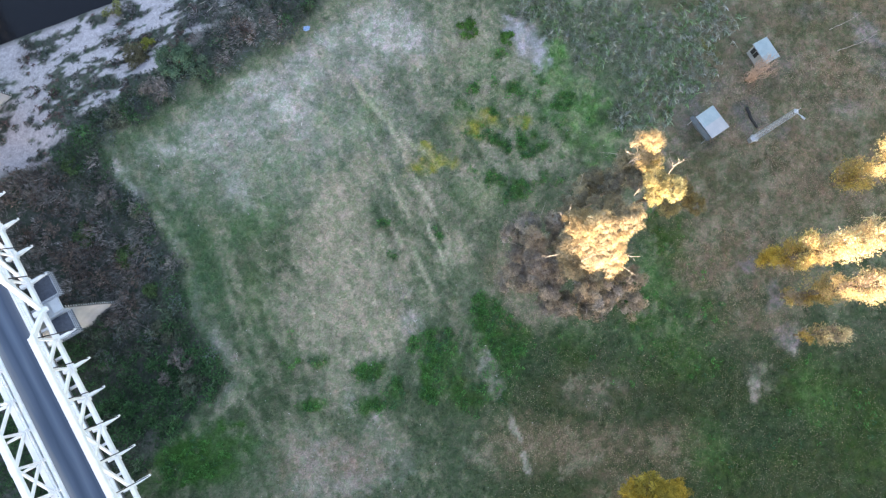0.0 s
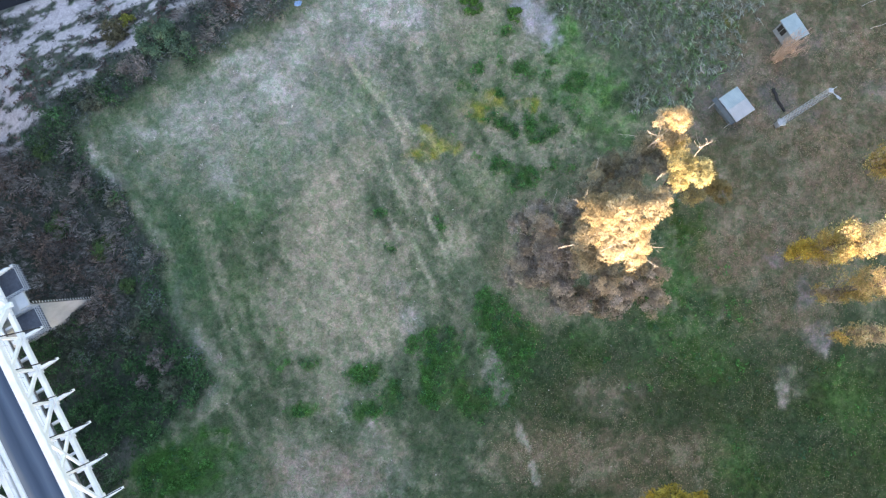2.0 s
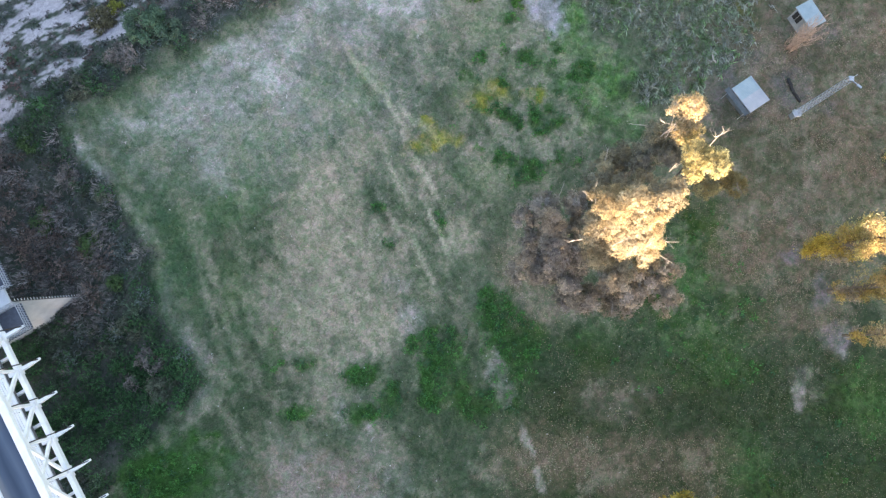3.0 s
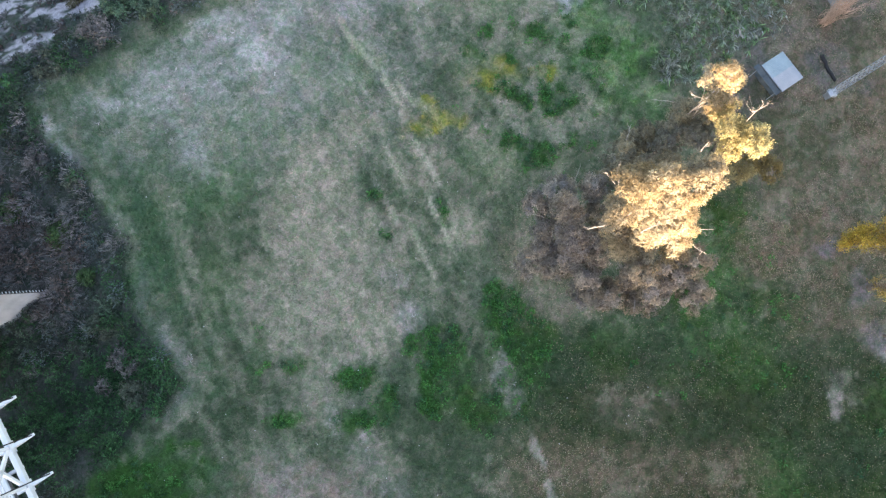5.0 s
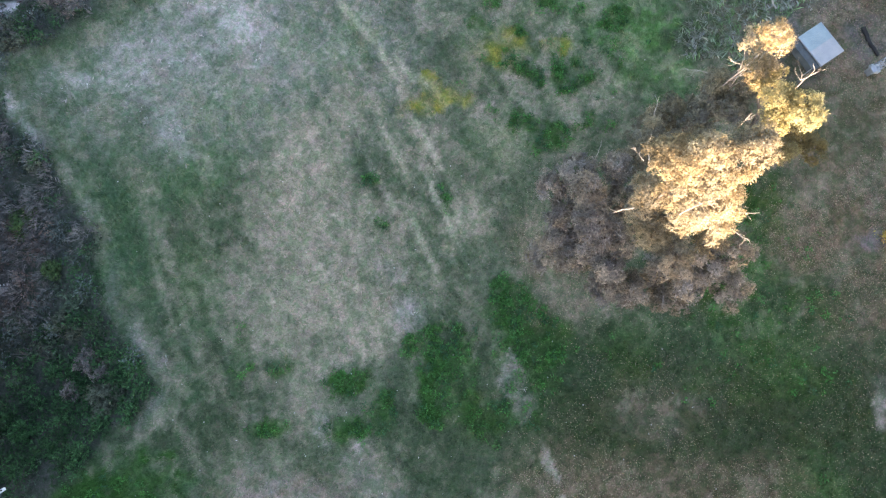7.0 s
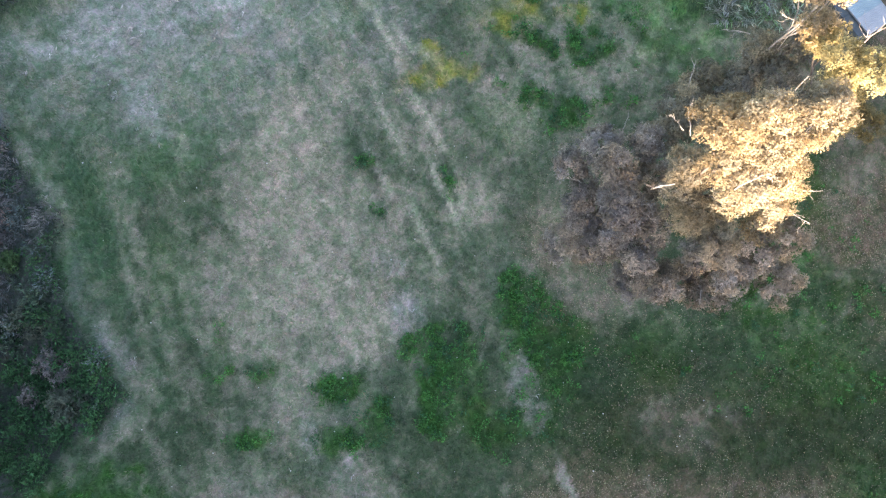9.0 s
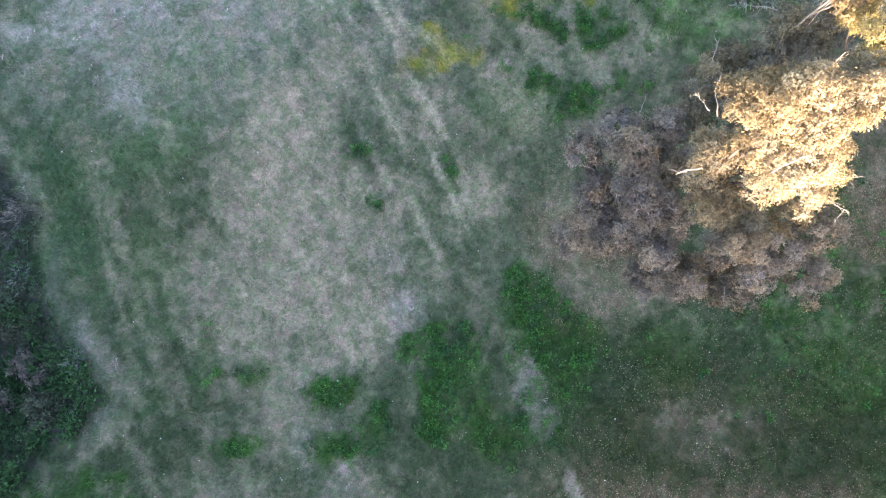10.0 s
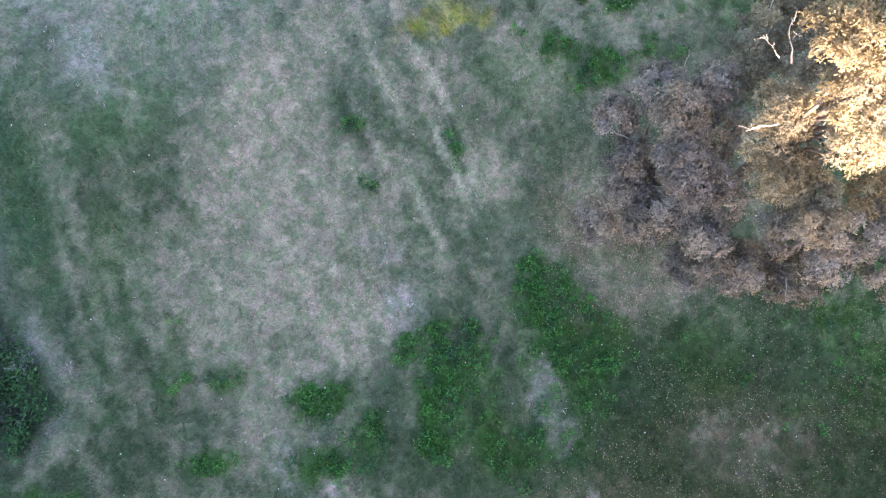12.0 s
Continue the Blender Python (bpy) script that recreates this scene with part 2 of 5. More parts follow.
def land(x, y):
    e = toward_river(x, y)
    n1 = fbm(x * 0.06, y * 0.06, 3) - 0.5
    h = 0.5 * n1 + 0.10 * (fbm(x * 0.5, y * 0.5, 5) - 0.5)
    left = scrub_line(y) - x
    h = h - 3.6 * smooth(-3.0, 13.0, left) * (1 - smooth(60, 110, left))
    over = e - river_edge(x, y)
    bank = smooth(0.0, 21.0, over)
    h = h * (1 - bank) + bank * np.minimum(h, -5.0 + 0.5 * n1)
    h = h - 4.0 * smooth(57.0, 64.0, e) + 9.5 * smooth(98.0, 112.0, e)
    # unseen low rise, added to keep the evening sun off the flat; skyline stepped along x to set which crowns are lit
    rise = smooth(-70.0, -270.0, y) * (1 - smooth(-420.0, -900.0, y))
    h = h + rise * (RISE_TOP + 3.6 * (1 - smooth(57.0, 62.0, x)) - 2.6 * smooth(80.0, 86.0, x) + 4.0 * (fbm(x * 0.02, y * 0.02, 9) - 0.5) + 3.0 * (fbm(x * 0.11, y * 0.11, 11) - 0.5))
    # road embankments at both ends of the bridge
    qx, qy = x - B_ORIGIN.x, y - B_ORIGIN.y
    s, d = qx * B_DIR.x + qy * B_DIR.y, qx * B_SIDE.x + qy * B_SIDE.y
    ramp = np.maximum(smooth(38, 49, s), smooth(-102, -114, s)) * (1 - smooth(4.5, 16, np.abs(d + 5.6)))
    return h * (1 - ramp) + ramp * np.maximum(h, 6.3)


# patches of the field: centre x, y, half-lengths along and across, turn in degrees, strength
ASH_EAST = [
    (53, 36.7, 2, 4.9, 20, 0.8),
    (49.1, 28.9, 2.8, 1.4, 0, 0.4),
    (45.8, 41.4, 2.8, 1.4, 0, 0.4),
]
MEADOW = [
    (16.1, 27.6, 3.7, 5.3, -20, 0.9),
    (12.8, 34.1, 2.2, 3.7, -20, 0.95),
    (18.5, 23.9, 3.6, 3, 0, 0.8),
    (8.2, 30.1, 3.7, 2.7, 0, 0.2),
    (9.4, 24.3, 4.3, 3.7, 0, 0.2),
    (5, 34, 3.1, 3.7, 0, 0.2),
    (3.3, 26.8, 3.7, 3.7, 0, 0.2),
    (27, 7.5, 3.5, 3.5, 0, 0.22),
    (25.7, 2.8, 4.1, 2.9, 0, 0.2),
]
TEAL = [
    (-34, 21.6, 2.4, 3.7, -20, 0.6),
    (-29.5, 17.9, 4.3, 4.3, -20, 0.6),
    (-27.6, 12.4, 5.3, 4.1, -20, 0.7),
    (-22.3, 14.3, 4.2, 3.6, 0, 0.5),
    (-27, 5.2, 3.5, 4.6, -10, 0.7),
    (-26.7, -13.4, 7.3, 3.9, 10, 0.8),
    (-21.2, -2.8, 3.5, 5.2, -10, 0.6),
    (-31.5, -10.8, 3.4, 3.4, 0, 0.6),
    (6.5, -2.2, 3.5, 2.3, -10, 0.7),
    (9.9, -1, 3.4, 2.9, 0, 0.6),
    (-21.3, 26.3, 3.1, 3.1, 0, 0.45),
    (-11.8, 20.7, 3.7, 3.1, 0, 0.4),
]
ASH = [
    (40, 1, 1.5, 1.4, 0, 1),
    (38.7, 5.5, 1.2, 2.1, 0, 0.85),
    (36.5, 9.2, 2.4, 0.8, 20, 0.8),
    (37, 27.4, 2.4, 2.7, 0, 0.55),
    (29.1, 27.9, 2.5, 3.7, 0, 0.5),
    (32.3, 30.9, 4.3, 1.6, 0, 0.5),
    (40.2, 34.6, 3.2, 1.9, 0, 0.35),
    (30.1, 23.8, 3.7, 1.5, 0, 0.5),
    (39.7, 25.9, 2.4, 1.5, 0, 0.4),
]
PALE = [
    (-7.2, 37.5, 6.3, 4.2, -20, 0.9),
    (-10.3, 33, 2.5, 2.1, 0, 0.6),
    (-15.3, 36.3, 3.5, 1.8, 40, 0.8),
    (-20.1, 28.1, 5.3, 3.5, -50, 0.85),
    (-18.3, 32.1, 4.1, 2.8, 45, 0.7),
    (-24.5, 30.6, 3.5, 1.4, 30, 0.6),
    (-26.8, 24.1, 7.6, 3.1, 20, 0.55),
    (-25.1, 17.7, 4.1, 2, -60, 0.45),
    (-34.2, 22.1, 2.7, 1.7, 20, 0.6),
    (-40.2, 19.9, 3.1, 1.1, -25, 0.65),
    (-37.6, 16.8, 4.1, 0.7, -55, 0.5),
    (-31.9, 10.1, 3.4, 0.6, -65, 0.4),
    (-29.1, 2.4, 2.6, 0.8, -60, 0.35),
    (-25.8, -1.1, 4, 1.3, -45, 0.3),
    (-3.3, 2.2, 2, 1.7, 0, 0.45),
]
PALE_SMALL = [
    (-14.1, -12.9, 4.5, 2.9, -10, 0.22),
    (-5.8, -14, 4.5, 2.9, 20, 0.25),
    (-12.1, -16, 7, 2.6, 0, 0.25),
    (36.9, -3.9, 3.3, 2, 0, 0.12),
    (40.2, 0.9, 2, 1.7, 0, 0.7),
    (38.8, 5.6, 0.9, 1.6, 0, 0.5),
]
BARE_SAND = [
    (10.3, 36, 3.7, 2.1, -65, 1),
    (8.8, 38.7, 2.6, 1.4, -20, 0.9),
]
STRAW = [
    (-12.4, 7.7, 8.6, 5, -65, 0.85),
    (-9.6, 2.4, 7.3, 3, -10, 0.85),
    (-12.7, 14.5, 6, 3.4, -65, 0.7),
    (-8.8, -1.5, 4.6, 2.3, 30, 0.6),
    (-4.5, 10.5, 2.7, 1.7, -60, 0.6),
    (-3.4, 17.8, 3.7, 0.6, -66, 0.95),
    (-0.8, 13.3, 4.7, 0.5, -66, 0.95),
    (-4.4, 21.9, 1.9, 1.1, -40, 0.95),
    (1.6, 10.6, 3, 1.7, -60, 0.45),
    (-6.5, 24.8, 4.8, 0.3, -64, 0.8),
    (-10.5, 29.7, 4.1, 0.3, -64, 0.6),
    (-14.7, -0.3, 4.6, 3.3, 0, 0.5),
    (-11.9, -5.4, 3.9, 1.4, -80, 0.55),
    (-17.5, 3.6, 4, 2.6, -70, 0.5),
]
STRAW_NORTH = [
    (3.5, 18.2, 4.1, 2, -60, 0.5),
    (5.5, 31.1, 4.2, 4.2, 0, 0.5),
    (11, 25.4, 2.8, 1.7, -50, 0.5),
    (9.6, 21.5, 2.8, 1, -60, 0.5),
    (-9.5, 20.8, 3.5, 2.8, -60, 0.55),
    (11.6, 3.5, 4.6, 2.3, 0, 0.5),
    (7.9, 8.1, 2, 3.3, 0, 0.45),
    (-20.6, -0.4, 7.3, 0.5, -68, 0.3),
    (-17.2, -2.9, 5.2, 0.5, -70, 0.3),
    (-23, -4.6, 1.6, 1, -60, 0.7),
    (-24.8, -7.8, 2.6, 0.8, 40, 0.5),
    (-27.4, 11.5, 4.1, 0.7, -65, 0.4),
    (-23.5, 3.5, 6.6, 0.5, -68, 0.4),
    (11.7, 30.5, 3.2, 1.4, -70, 0.5),
    (3.3, 36.2, 6, 5.6, 0, 0.5),
]
LUSH = [
    (-27.9, -14.1, 7.4, 3.7, 20, 0.9),
    (12.8, 31.6, 1.3, 1.4, 0, 0.6),
]
LUSH_TUFTS = [
    (8.6, 30.4, 1.4, 0.7, 0, 0.9),
    (9.3, 23.9, 0.8, 1.1, 0, 0.9),
    (10.1, 22.2, 0.8, 1.2, -60, 0.8),
    (11.7, 22.9, 0.6, 1.1, 0, 0.9),
    (6.2, 19.3, 1.2, 1, 0, 0.9),
    (9.3, 18, 1.4, 1.2, 0, 1),
    (7.9, 16.9, 1, 0.7, 0, 0.8),
    (4.8, 24.6, 1.4, 0.7, 0, 0.7),
    (5.5, 27.5, 0.6, 0.5, 0, 0.7),
    (6.5, 35, 0.7, 0.6, 0, 0.8),
    (-1.1, 12.2, 0.6, 1.9, 0, 0.85),
    (-7.5, 13.3, 0.7, 0.5, 0, 1),
    (-6.4, 10.2, 0.7, 0.9, 0, 0.9),
]
LUSH_EAST = [
    (26.4, 12.4, 3, 4, 0, 0.9),
    (22.8, 4.3, 4, 3.4, 0, 0.8),
    (26.7, 0.4, 4.6, 3.3, 0, 0.75),
    (30.7, 3.1, 4, 3.3, 0, 0.6),
    (29.8, -3.1, 3.3, 2.3, 0, 0.8),
    (42, -5.7, 5.2, 3.9, 0, 0.7),
    (48.2, -9.4, 4.6, 5.9, 0, 0.7),
    (39.8, -10.8, 3.9, 3.3, 0, 0.5),
    (23.9, -2.8, 5.2, 2, 0, 0.6),
    (2.4, -6.4, 2.6, 2.6, 0, 0.6),
    (8, 0.1, 2.6, 2.6, 0, 0.8),
    (14.2, -1.1, 3.9, 2.6, 0, 0.6),
    (27.6, 8.4, 3.3, 4.6, 0, 0.7),
    (31.9, -13.4, 5.1, 3.2, 0, 0.45),
]
DARK = [
    (7.6, -1.5, 4.6, 2.6, -20, 0.6),
    (10.9, -2.7, 4, 2.3, 0, 0.6),
    (34.7, -9.6, 5.1, 3.8, 0, 0.5),
    (16.6, -10.6, 3.8, 2.6, 0, 0.45),
    (-6.3, 30.2, 4.1, 1.7, -60, 0.4),
    (-0.7, 24.5, 3.5, 2.8, -60, 0.4),
    (20.6, 24.9, 5.5, 3.5, 0, 0.4),
    (-6.5, 12.5, 3.4, 0.7, -64, 0.6),
    (-1.7, 15, 4.1, 0.5, -66, 0.6),
    (15.8, 24.1, 3.4, 2.7, 0, 0.4),
    (-12.5, 28.6, 4.1, 2.8, 0, 0.3),
    (-19.8, -4.2, 5.9, 1.3, -70, 0.4),
    (1, 2.6, 4, 1.7, -66, 0.4),
]
YELLOW = [
    (-1.6, 20.9, 3.5, 1.2, 5, 0.95),
    (4.1, 25.9, 2.9, 1.8, 0, 0.85),
    (9.1, 26.3, 1.4, 1, 0, 0.9),
    (-2.4, 22.9, 0.8, 1, 0, 0.9),
    (32.6, 36, 1.3, 0.7, -40, 0.85),
]
LITTER = [
    (35.1, 11.2, 7.4, 7.4, -20, 0.9),
    (16.6, -12.4, 7, 3.8, 0, 0.55),
    (25.6, -12.3, 5.8, 3.8, 0, 0.45),
    (7.7, -12, 4.5, 3.8, 0, 0.5),
    (33.9, 30.5, 5.6, 4.2, -30, 0.9),
    (37.1, 23.7, 6.2, 4.1, -30, 0.75),
    (44.5, 22.4, 5.5, 6.2, -30, 0.65),
    (48, 33.3, 7.7, 4.9, 0, 0.75),
    (41.4, 39.1, 6.3, 3.5, 0, 0.6),
    (38, 3.2, 4, 3.3, 0, 0.6),
    (9.6, 6.7, 4.7, 4.7, 0, 0.55),
    (17.4, -5.5, 6.5, 3.3, 0, 0.42),
    (50.3, 17.6, 4.1, 4.1, 0, 0.5),
    (-13.4, -14.8, 6.4, 3.8, 0, 0.8),
    (19.8, -16.1, 5.7, 2.5, 0, 0.5),
]
TRACKS = [
    (-10.5, 29.7, 4.5, 0.2, -64, 0.7),
    (-24.1, 2.2, 5.9, 0.3, -68, 0.3),
    (-21.6, -0.4, 5.9, 0.3, -68, 0.28),
    (-18.8, 1.6, 5.3, 0.3, -68, 0.28),
]
TRACK_GREEN = [
    (-8.7, 26.1, 4.1, 0.6, -62, 0.7),
    (-1.7, 15.2, 4, 0.5, -66, 0.7),
    (-7.2, 12.9, 4, 0.5, -64, 0.6),
    (-1.1, 12.2, 0.5, 1.9, 0, 0.8),
]
TUSSOCK = [
    (22.3, 38, 7.8, 4.3, 0, 1),
    (26, 32.2, 5.6, 3.5, 0, 1),
    (17.4, 39.4, 4.9, 2.8, 0, 0.9),
    (11.8, 41.2, 4.3, 2.1, 0, 0.7),
    (31.5, 39.7, 4.9, 3.5, 0, 0.6),
    (29.2, 34.4, 4.2, 2.8, 0, 0.6),
    (23.4, 27, 4.1, 2.1, 0, 0.6),
]


DARK_BY_SHEDS = [(30.9, 26.0, 3.4, 2.8, 0, 0.8), (36.2, 28.2, 2.2, 2.6, 20, 0.6), (37.6, 33.4, 3.0, 2.4, 0, 0.5), (38.8, 31.0, 4.0, 2.0, 30, 0.35)]
FIELD_WEEDS = [
    (5.0, 2.8, 2.1, 2.6, 1, 1.00),
    (7.0, -0.5, 3.1, 3.7, 1, 0.55),
    (-1.4, -3.1, 1.2, 4.5, 1, 0.95),
    (0.6, -2.5, 1.9, 3.7, 1, 0.60),
    (-8.3, -3.8, 2.1, 1.0, 16, 0.90),
    (-8.8, -7.6, 1.4, 1.1, 1, 0.70),
    (-7.1, -7.5, 0.9, 0.9, 1, 0.80),
    (-14.9, -7.8, 2.0, 0.8, 6, 0.75),
    (-5.8, -5.6, 1.4, 2.1, 1, 0.65),
    (-3.1, -0.4, 1.0, 1.1, 1, 0.90),
    (5.8, -5.4, 2.5, 1.9, 1, 0.60),
    (-17.6, -1.9, 0.9, 3.1, 1, 0.20),
    (-13.9, -2.7, 1.2, 0.9, 1, 0.35),
    (2.8, -6.9, 2.1, 1.4, 1, 0.50),
    (-28.4, -14.3, 3.7, 2.5, 11, 0.80),
]
FIELD_DEEP = [
    (-28.0, 4.9, 2.6, 5.6, 0, 0.60),
    (-24.6, 0.8, 2.0, 4.6, 0, 0.35),
    (-30.2, 12.0, 2.3, 3.4, 1, 0.65),
    (-28.2, 6.7, 2.1, 3.1, 1, 0.50),
    (-26.9, 1.9, 1.3, 3.7, 1, 0.40),
    (-35.4, 18.0, 1.8, 2.4, 1, 0.35),
    (-22.2, -0.5, 1.5, 3.7, 1, 0.30),
    (-32.6, 14.8, 1.8, 2.4, 1, 0.40),
]
FIELD_TUFTS = [
    (6.5, 18.8, 1.0, 0.7, 0, 0.70),
    (8.6, 17.6, 0.9, 1.0, 0, 0.70),
    (5.1, 19.0, 0.6, 0.6, 0, 0.70),
    (7.3, 23.2, 0.7, 0.9, 0, 0.70),
    (6.5, 35.4, 0.7, 0.6, 0, 0.70),
    (3.0, 30.5, 0.9, 0.7, 0, 0.70),
    (7.9, 30.7, 1.2, 0.7, 0, 0.70),
    (11.5, 31.8, 0.6, 0.9, 0, 0.70),
    (11.6, 23.3, 0.6, 0.6, 0, 0.70),
    (9.2, 23.5, 0.7, 0.9, 0, 0.70),
    (5.7, 24.0, 0.9, 0.6, 0, 0.70),
    (10.5, 25.1, 0.6, 0.6, 0, 0.70),
    (14.5, 29.1, 1.1, 1.4, 0, 0.70),
    (5.6, 27.3, 0.6, 0.5, 0, 0.70),
    (11.6, 26.9, 0.5, 0.5, 0, 0.70),
    (1.7, 28.2, 0.9, 0.7, 0, 0.70),
]
FIELD_TRACKS = [
    (-9.8, 29.0, 4.4, 0.36, -52, 0.80),
    (-6.0, 24.1, 2.6, 0.37, -55, 1.00),
    (-4.6, 23.8, 1.9, 0.36, -55, 0.80),
    (-2.9, 22.7, 1.2, 0.44, -49, 0.70),
    (-2.2, 16.7, 3.4, 0.37, -61, 1.00),
    (-0.9, 10.9, 4.4, 0.36, -65, 0.80),
    (0.2, 10.6, 3.7, 0.36, -65, 0.50),
    (-5.5, 16.6, 3.4, 0.36, -61, 0.60),
    (-2.7, 8.6, 3.7, 0.36, -65, 0.60),
    (-6.3, 13.1, 3.7, 0.36, -63, 0.50),
    (-24.0, 2.0, 4.4, 0.36, -67, 0.14),
    (-22.0, -0.4, 4.4, 0.36, -67, 0.14),
    (-20.3, 2.1, 3.7, 0.36, -67, 0.12),
]
SAND_SPOTS = [
    (-43.8, 29.0, 2.5, 1.12, 26, 1),
    (-41.4, 32.7, 0.8, 0.84, 1, 1),
    (-39.4, 42.0, 5.2, 0.63, 33, 1),
    (-32.4, 41.4, 1.8, 0.49, 33, 1),
    (-54.5, 29.7, 3.5, 4.90, 1, 1),
    (-50.6, 25.0, 2.8, 0.98, 11, 1),
    (-52.0, 21.4, 3.8, 0.84, 13, 1),
    (-57.1, 34.1, 2.1, 2.10, 1, 1),
    (-50.3, 36.6, 2.8, 0.98, 26, 1),
    (-45.0, 27.2, 2.8, 0.63, 31, 1),
]
FIELD_SHADE = [
    (-3.6, -7.0, 2.8, 3.1, 1, 0.60),
    (10.8, -0.5, 4.4, 2.8, 1, 0.55),
    (7.4, -4.8, 3.7, 1.9, 1, 0.60),
    (-0.8, -11.4, 3.1, 2.5, 1, 0.35),
    (-13.6, -9.0, 2.5, 0.9, 1, 0.40),
    (29.4, 3.0, 5.6, 2.8, 1, 0.30),
    (39.2, -9.5, 4.4, 3.7, 1, 0.50),
    (24.7, -7.7, 3.7, 2.2, 1, 0.35),
    (30.9, -4.3, 2.5, 2.5, 1, 0.35),
    (-28.4, 1.9, 1.6, 4.4, 1, 0.30),
    (-9.8, 22.2, 3.7, 2.5, -19, 0.20),
    (-20.0, -2.8, 1.1, 3.7, 1, 0.30),
    (19.4, -0.9, 5.0, 2.5, 1, 0.30),
]
FIELD_GREEN = [
    (-10.0, 26.2, 3.4, 3.7, 1, 0.40),
    (-14.2, 26.2, 2.5, 2.8, 1, 0.35),
    (-20.1, 19.7, 5.6, 2.8, 1, 0.35),
    (-22.9, 14.0, 4.4, 3.7, 1, 0.35),
    (-31.0, 10.7, 2.8, 5.0, -69, 0.45),
    (-28.7, 5.6, 2.5, 3.7, 1, 0.35),
    (-21.7, 4.5, 2.5, 4.4, 1, 0.30),
    (24.6, 7.9, 2.8, 4.7, 1, 0.70),
    (24.4, 1.0, 6.9, 2.8, 1, 0.55),
    (15.7, 0.9, 5.0, 2.2, 1, 0.40),
    (43.1, -5.3, 3.7, 5.6, 1, 0.50),
    (30.0, -11.4, 3.1, 3.7, 1, 0.40),
    (28.0, -2.0, 3.1, 2.5, 1, 0.40),
    (12.8, 30.1, 2.8, 4.7, -19, 0.55),
    (4.4, 17.2, 4.4, 2.5, 1, 0.35),
]
FIELD_BLEACH = [
    (5.2, -2.9, 1.1, 2.2, 1, 0.62),
    (6.2, -5.4, 0.9, 1.5, -29, 0.35),
    (8.5, -10.1, 0.4, 2.0, 19, 1.00),
    (9.7, -13.9, 0.4, 1.2, 16, 0.80),
    (-7.5, -9.0, 0.5, 0.7, 1, 1.00),
    (-10.5, -7.6, 0.8, 2.2, 16, 0.50),
    (-5.1, 5.6, 1.5, 0.9, -19, 0.60),
    (-3.8, 1.7, 1.6, 2.1, 1, 0.28),
    (-10.9, -14.8, 5.9, 3.1, 1, 0.30),
    (-14.5, -14.0, 2.8, 1.9, -19, 0.35),
    (-7.7, -12.1, 2.5, 2.8, 1, 0.22),
    (35.9, -5.1, 0.7, 1.6, 1, 0.60),
    (16.5, -6.4, 3.7, 2.2, -9, 0.10),
    (19.3, -3.9, 4.4, 1.9, 1, 0.06),
    (-25.7, -0.5, 0.7, 3.7, 31, 0.25),
]
FIELD_STRAWS = [
    (-13.2, 2.2, 4.4, 3.70, 1, 0.45),
    (-9.3, 7.9, 5.6, 4.70, 1, 0.50),
    (-6.0, 0.8, 3.4, 2.50, 1, 0.45),
    (-15.4, 9.7, 2.8, 5.60, 6, 0.40),
    (-12.2, 15.5, 2.8, 4.40, 16, 0.45),
    (-6.8, -5.0, 0.5, 1.50, -29, 0.80),
    (-11.3, -5.7, 2.8, 1.60, 1, 0.40),
    (1.6, 11.3, 1.9, 2.50, 21, 0.45),
]
FIELD_LEAFY = [
    (30.0, 8.6, 4.7, 3.7, 1, 0.65),
    (33.8, 3.0, 4.4, 3.1, 1, 0.35),
    (18.3, -11.7, 8.1, 3.4, 1, 0.45),
    (25.2, -10.4, 4.4, 2.5, 1, 0.30),
    (10.7, -11.8, 3.7, 3.7, 1, 0.50),
    (18.5, -14.5, 4.4, 1.2, 1, 0.40),
    (-11.5, -13.9, 6.9, 3.1, 1, 0.45),
    (8.3, 2.0, 5.0, 1.6, 1, 0.30),
    (6.4, 7.5, 2.5, 3.1, 1, 0.35),
    (40.3, 8.2, 5.0, 2.5, 1, 0.40),
]


COLOURS = {"dull": (0.116, 0.136, 0.089), "straw": (0.338, 0.290, 0.224), "pale": (0.475, 0.430, 0.425), "olive": (0.050, 0.088, 0.022), "lush": (0.045, 0.115, 0.028), "meadow": (0.116, 0.235, 0.077), "moss": (0.041, 0.055, 0.020), "ash": (0.205, 0.178, 0.185), "teal": (0.086, 0.130, 0.072),
           "dark": (0.043, 0.066, 0.034), "yellow": (0.26, 0.24, 0.05), "litter": (0.188, 0.135, 0.094), "sand": (0.43, 0.395, 0.42), "dust": (0.365, 0.31, 0.28), "track": (0.43, 0.375, 0.295), "deep": (0.052, 0.094, 0.054), "soil": (0.056, 0.060, 0.060)}
COLOURS = {k: np.array(v) for k, v in COLOURS.items()}


def patch_mask(x, y, patches, seed, edge=0.55, warp=1.0, ragged=0.9):
    """Soft, ragged ovals."""
    wx = x + warp * 1.8 * (fbm(x * 0.35, y * 0.35, seed) - 0.5) + warp * 1.2 * (fbm(x * 1.1, y * 1.1, seed + 5) - 0.5)
    wy = y + warp * 1.8 * (fbm(x * 0.35, y * 0.35, seed + 50) - 0.5) + warp * 1.2 * (fbm(x * 1.1, y * 1.1, seed + 55) - 0.5)
    out = np.zeros_like(x)
    rag = ragged * (fbm(x * 1.4, y * 1.4, seed + 9, 3) - 0.5)
    for cx, cy, a, b, turn, strength in patches:
        c, s = math.cos(radians(turn)), math.sin(radians(turn))
        u, v = ((wx - cx) * c + (wy - cy) * s) / a, (-(wx - cx) * s + (wy - cy) * c) / b
        r = np.sqrt(u * u + v * v) + rag
        out = np.maximum(out, strength * (1 - smooth(edge, 1.2, r)))
    return out


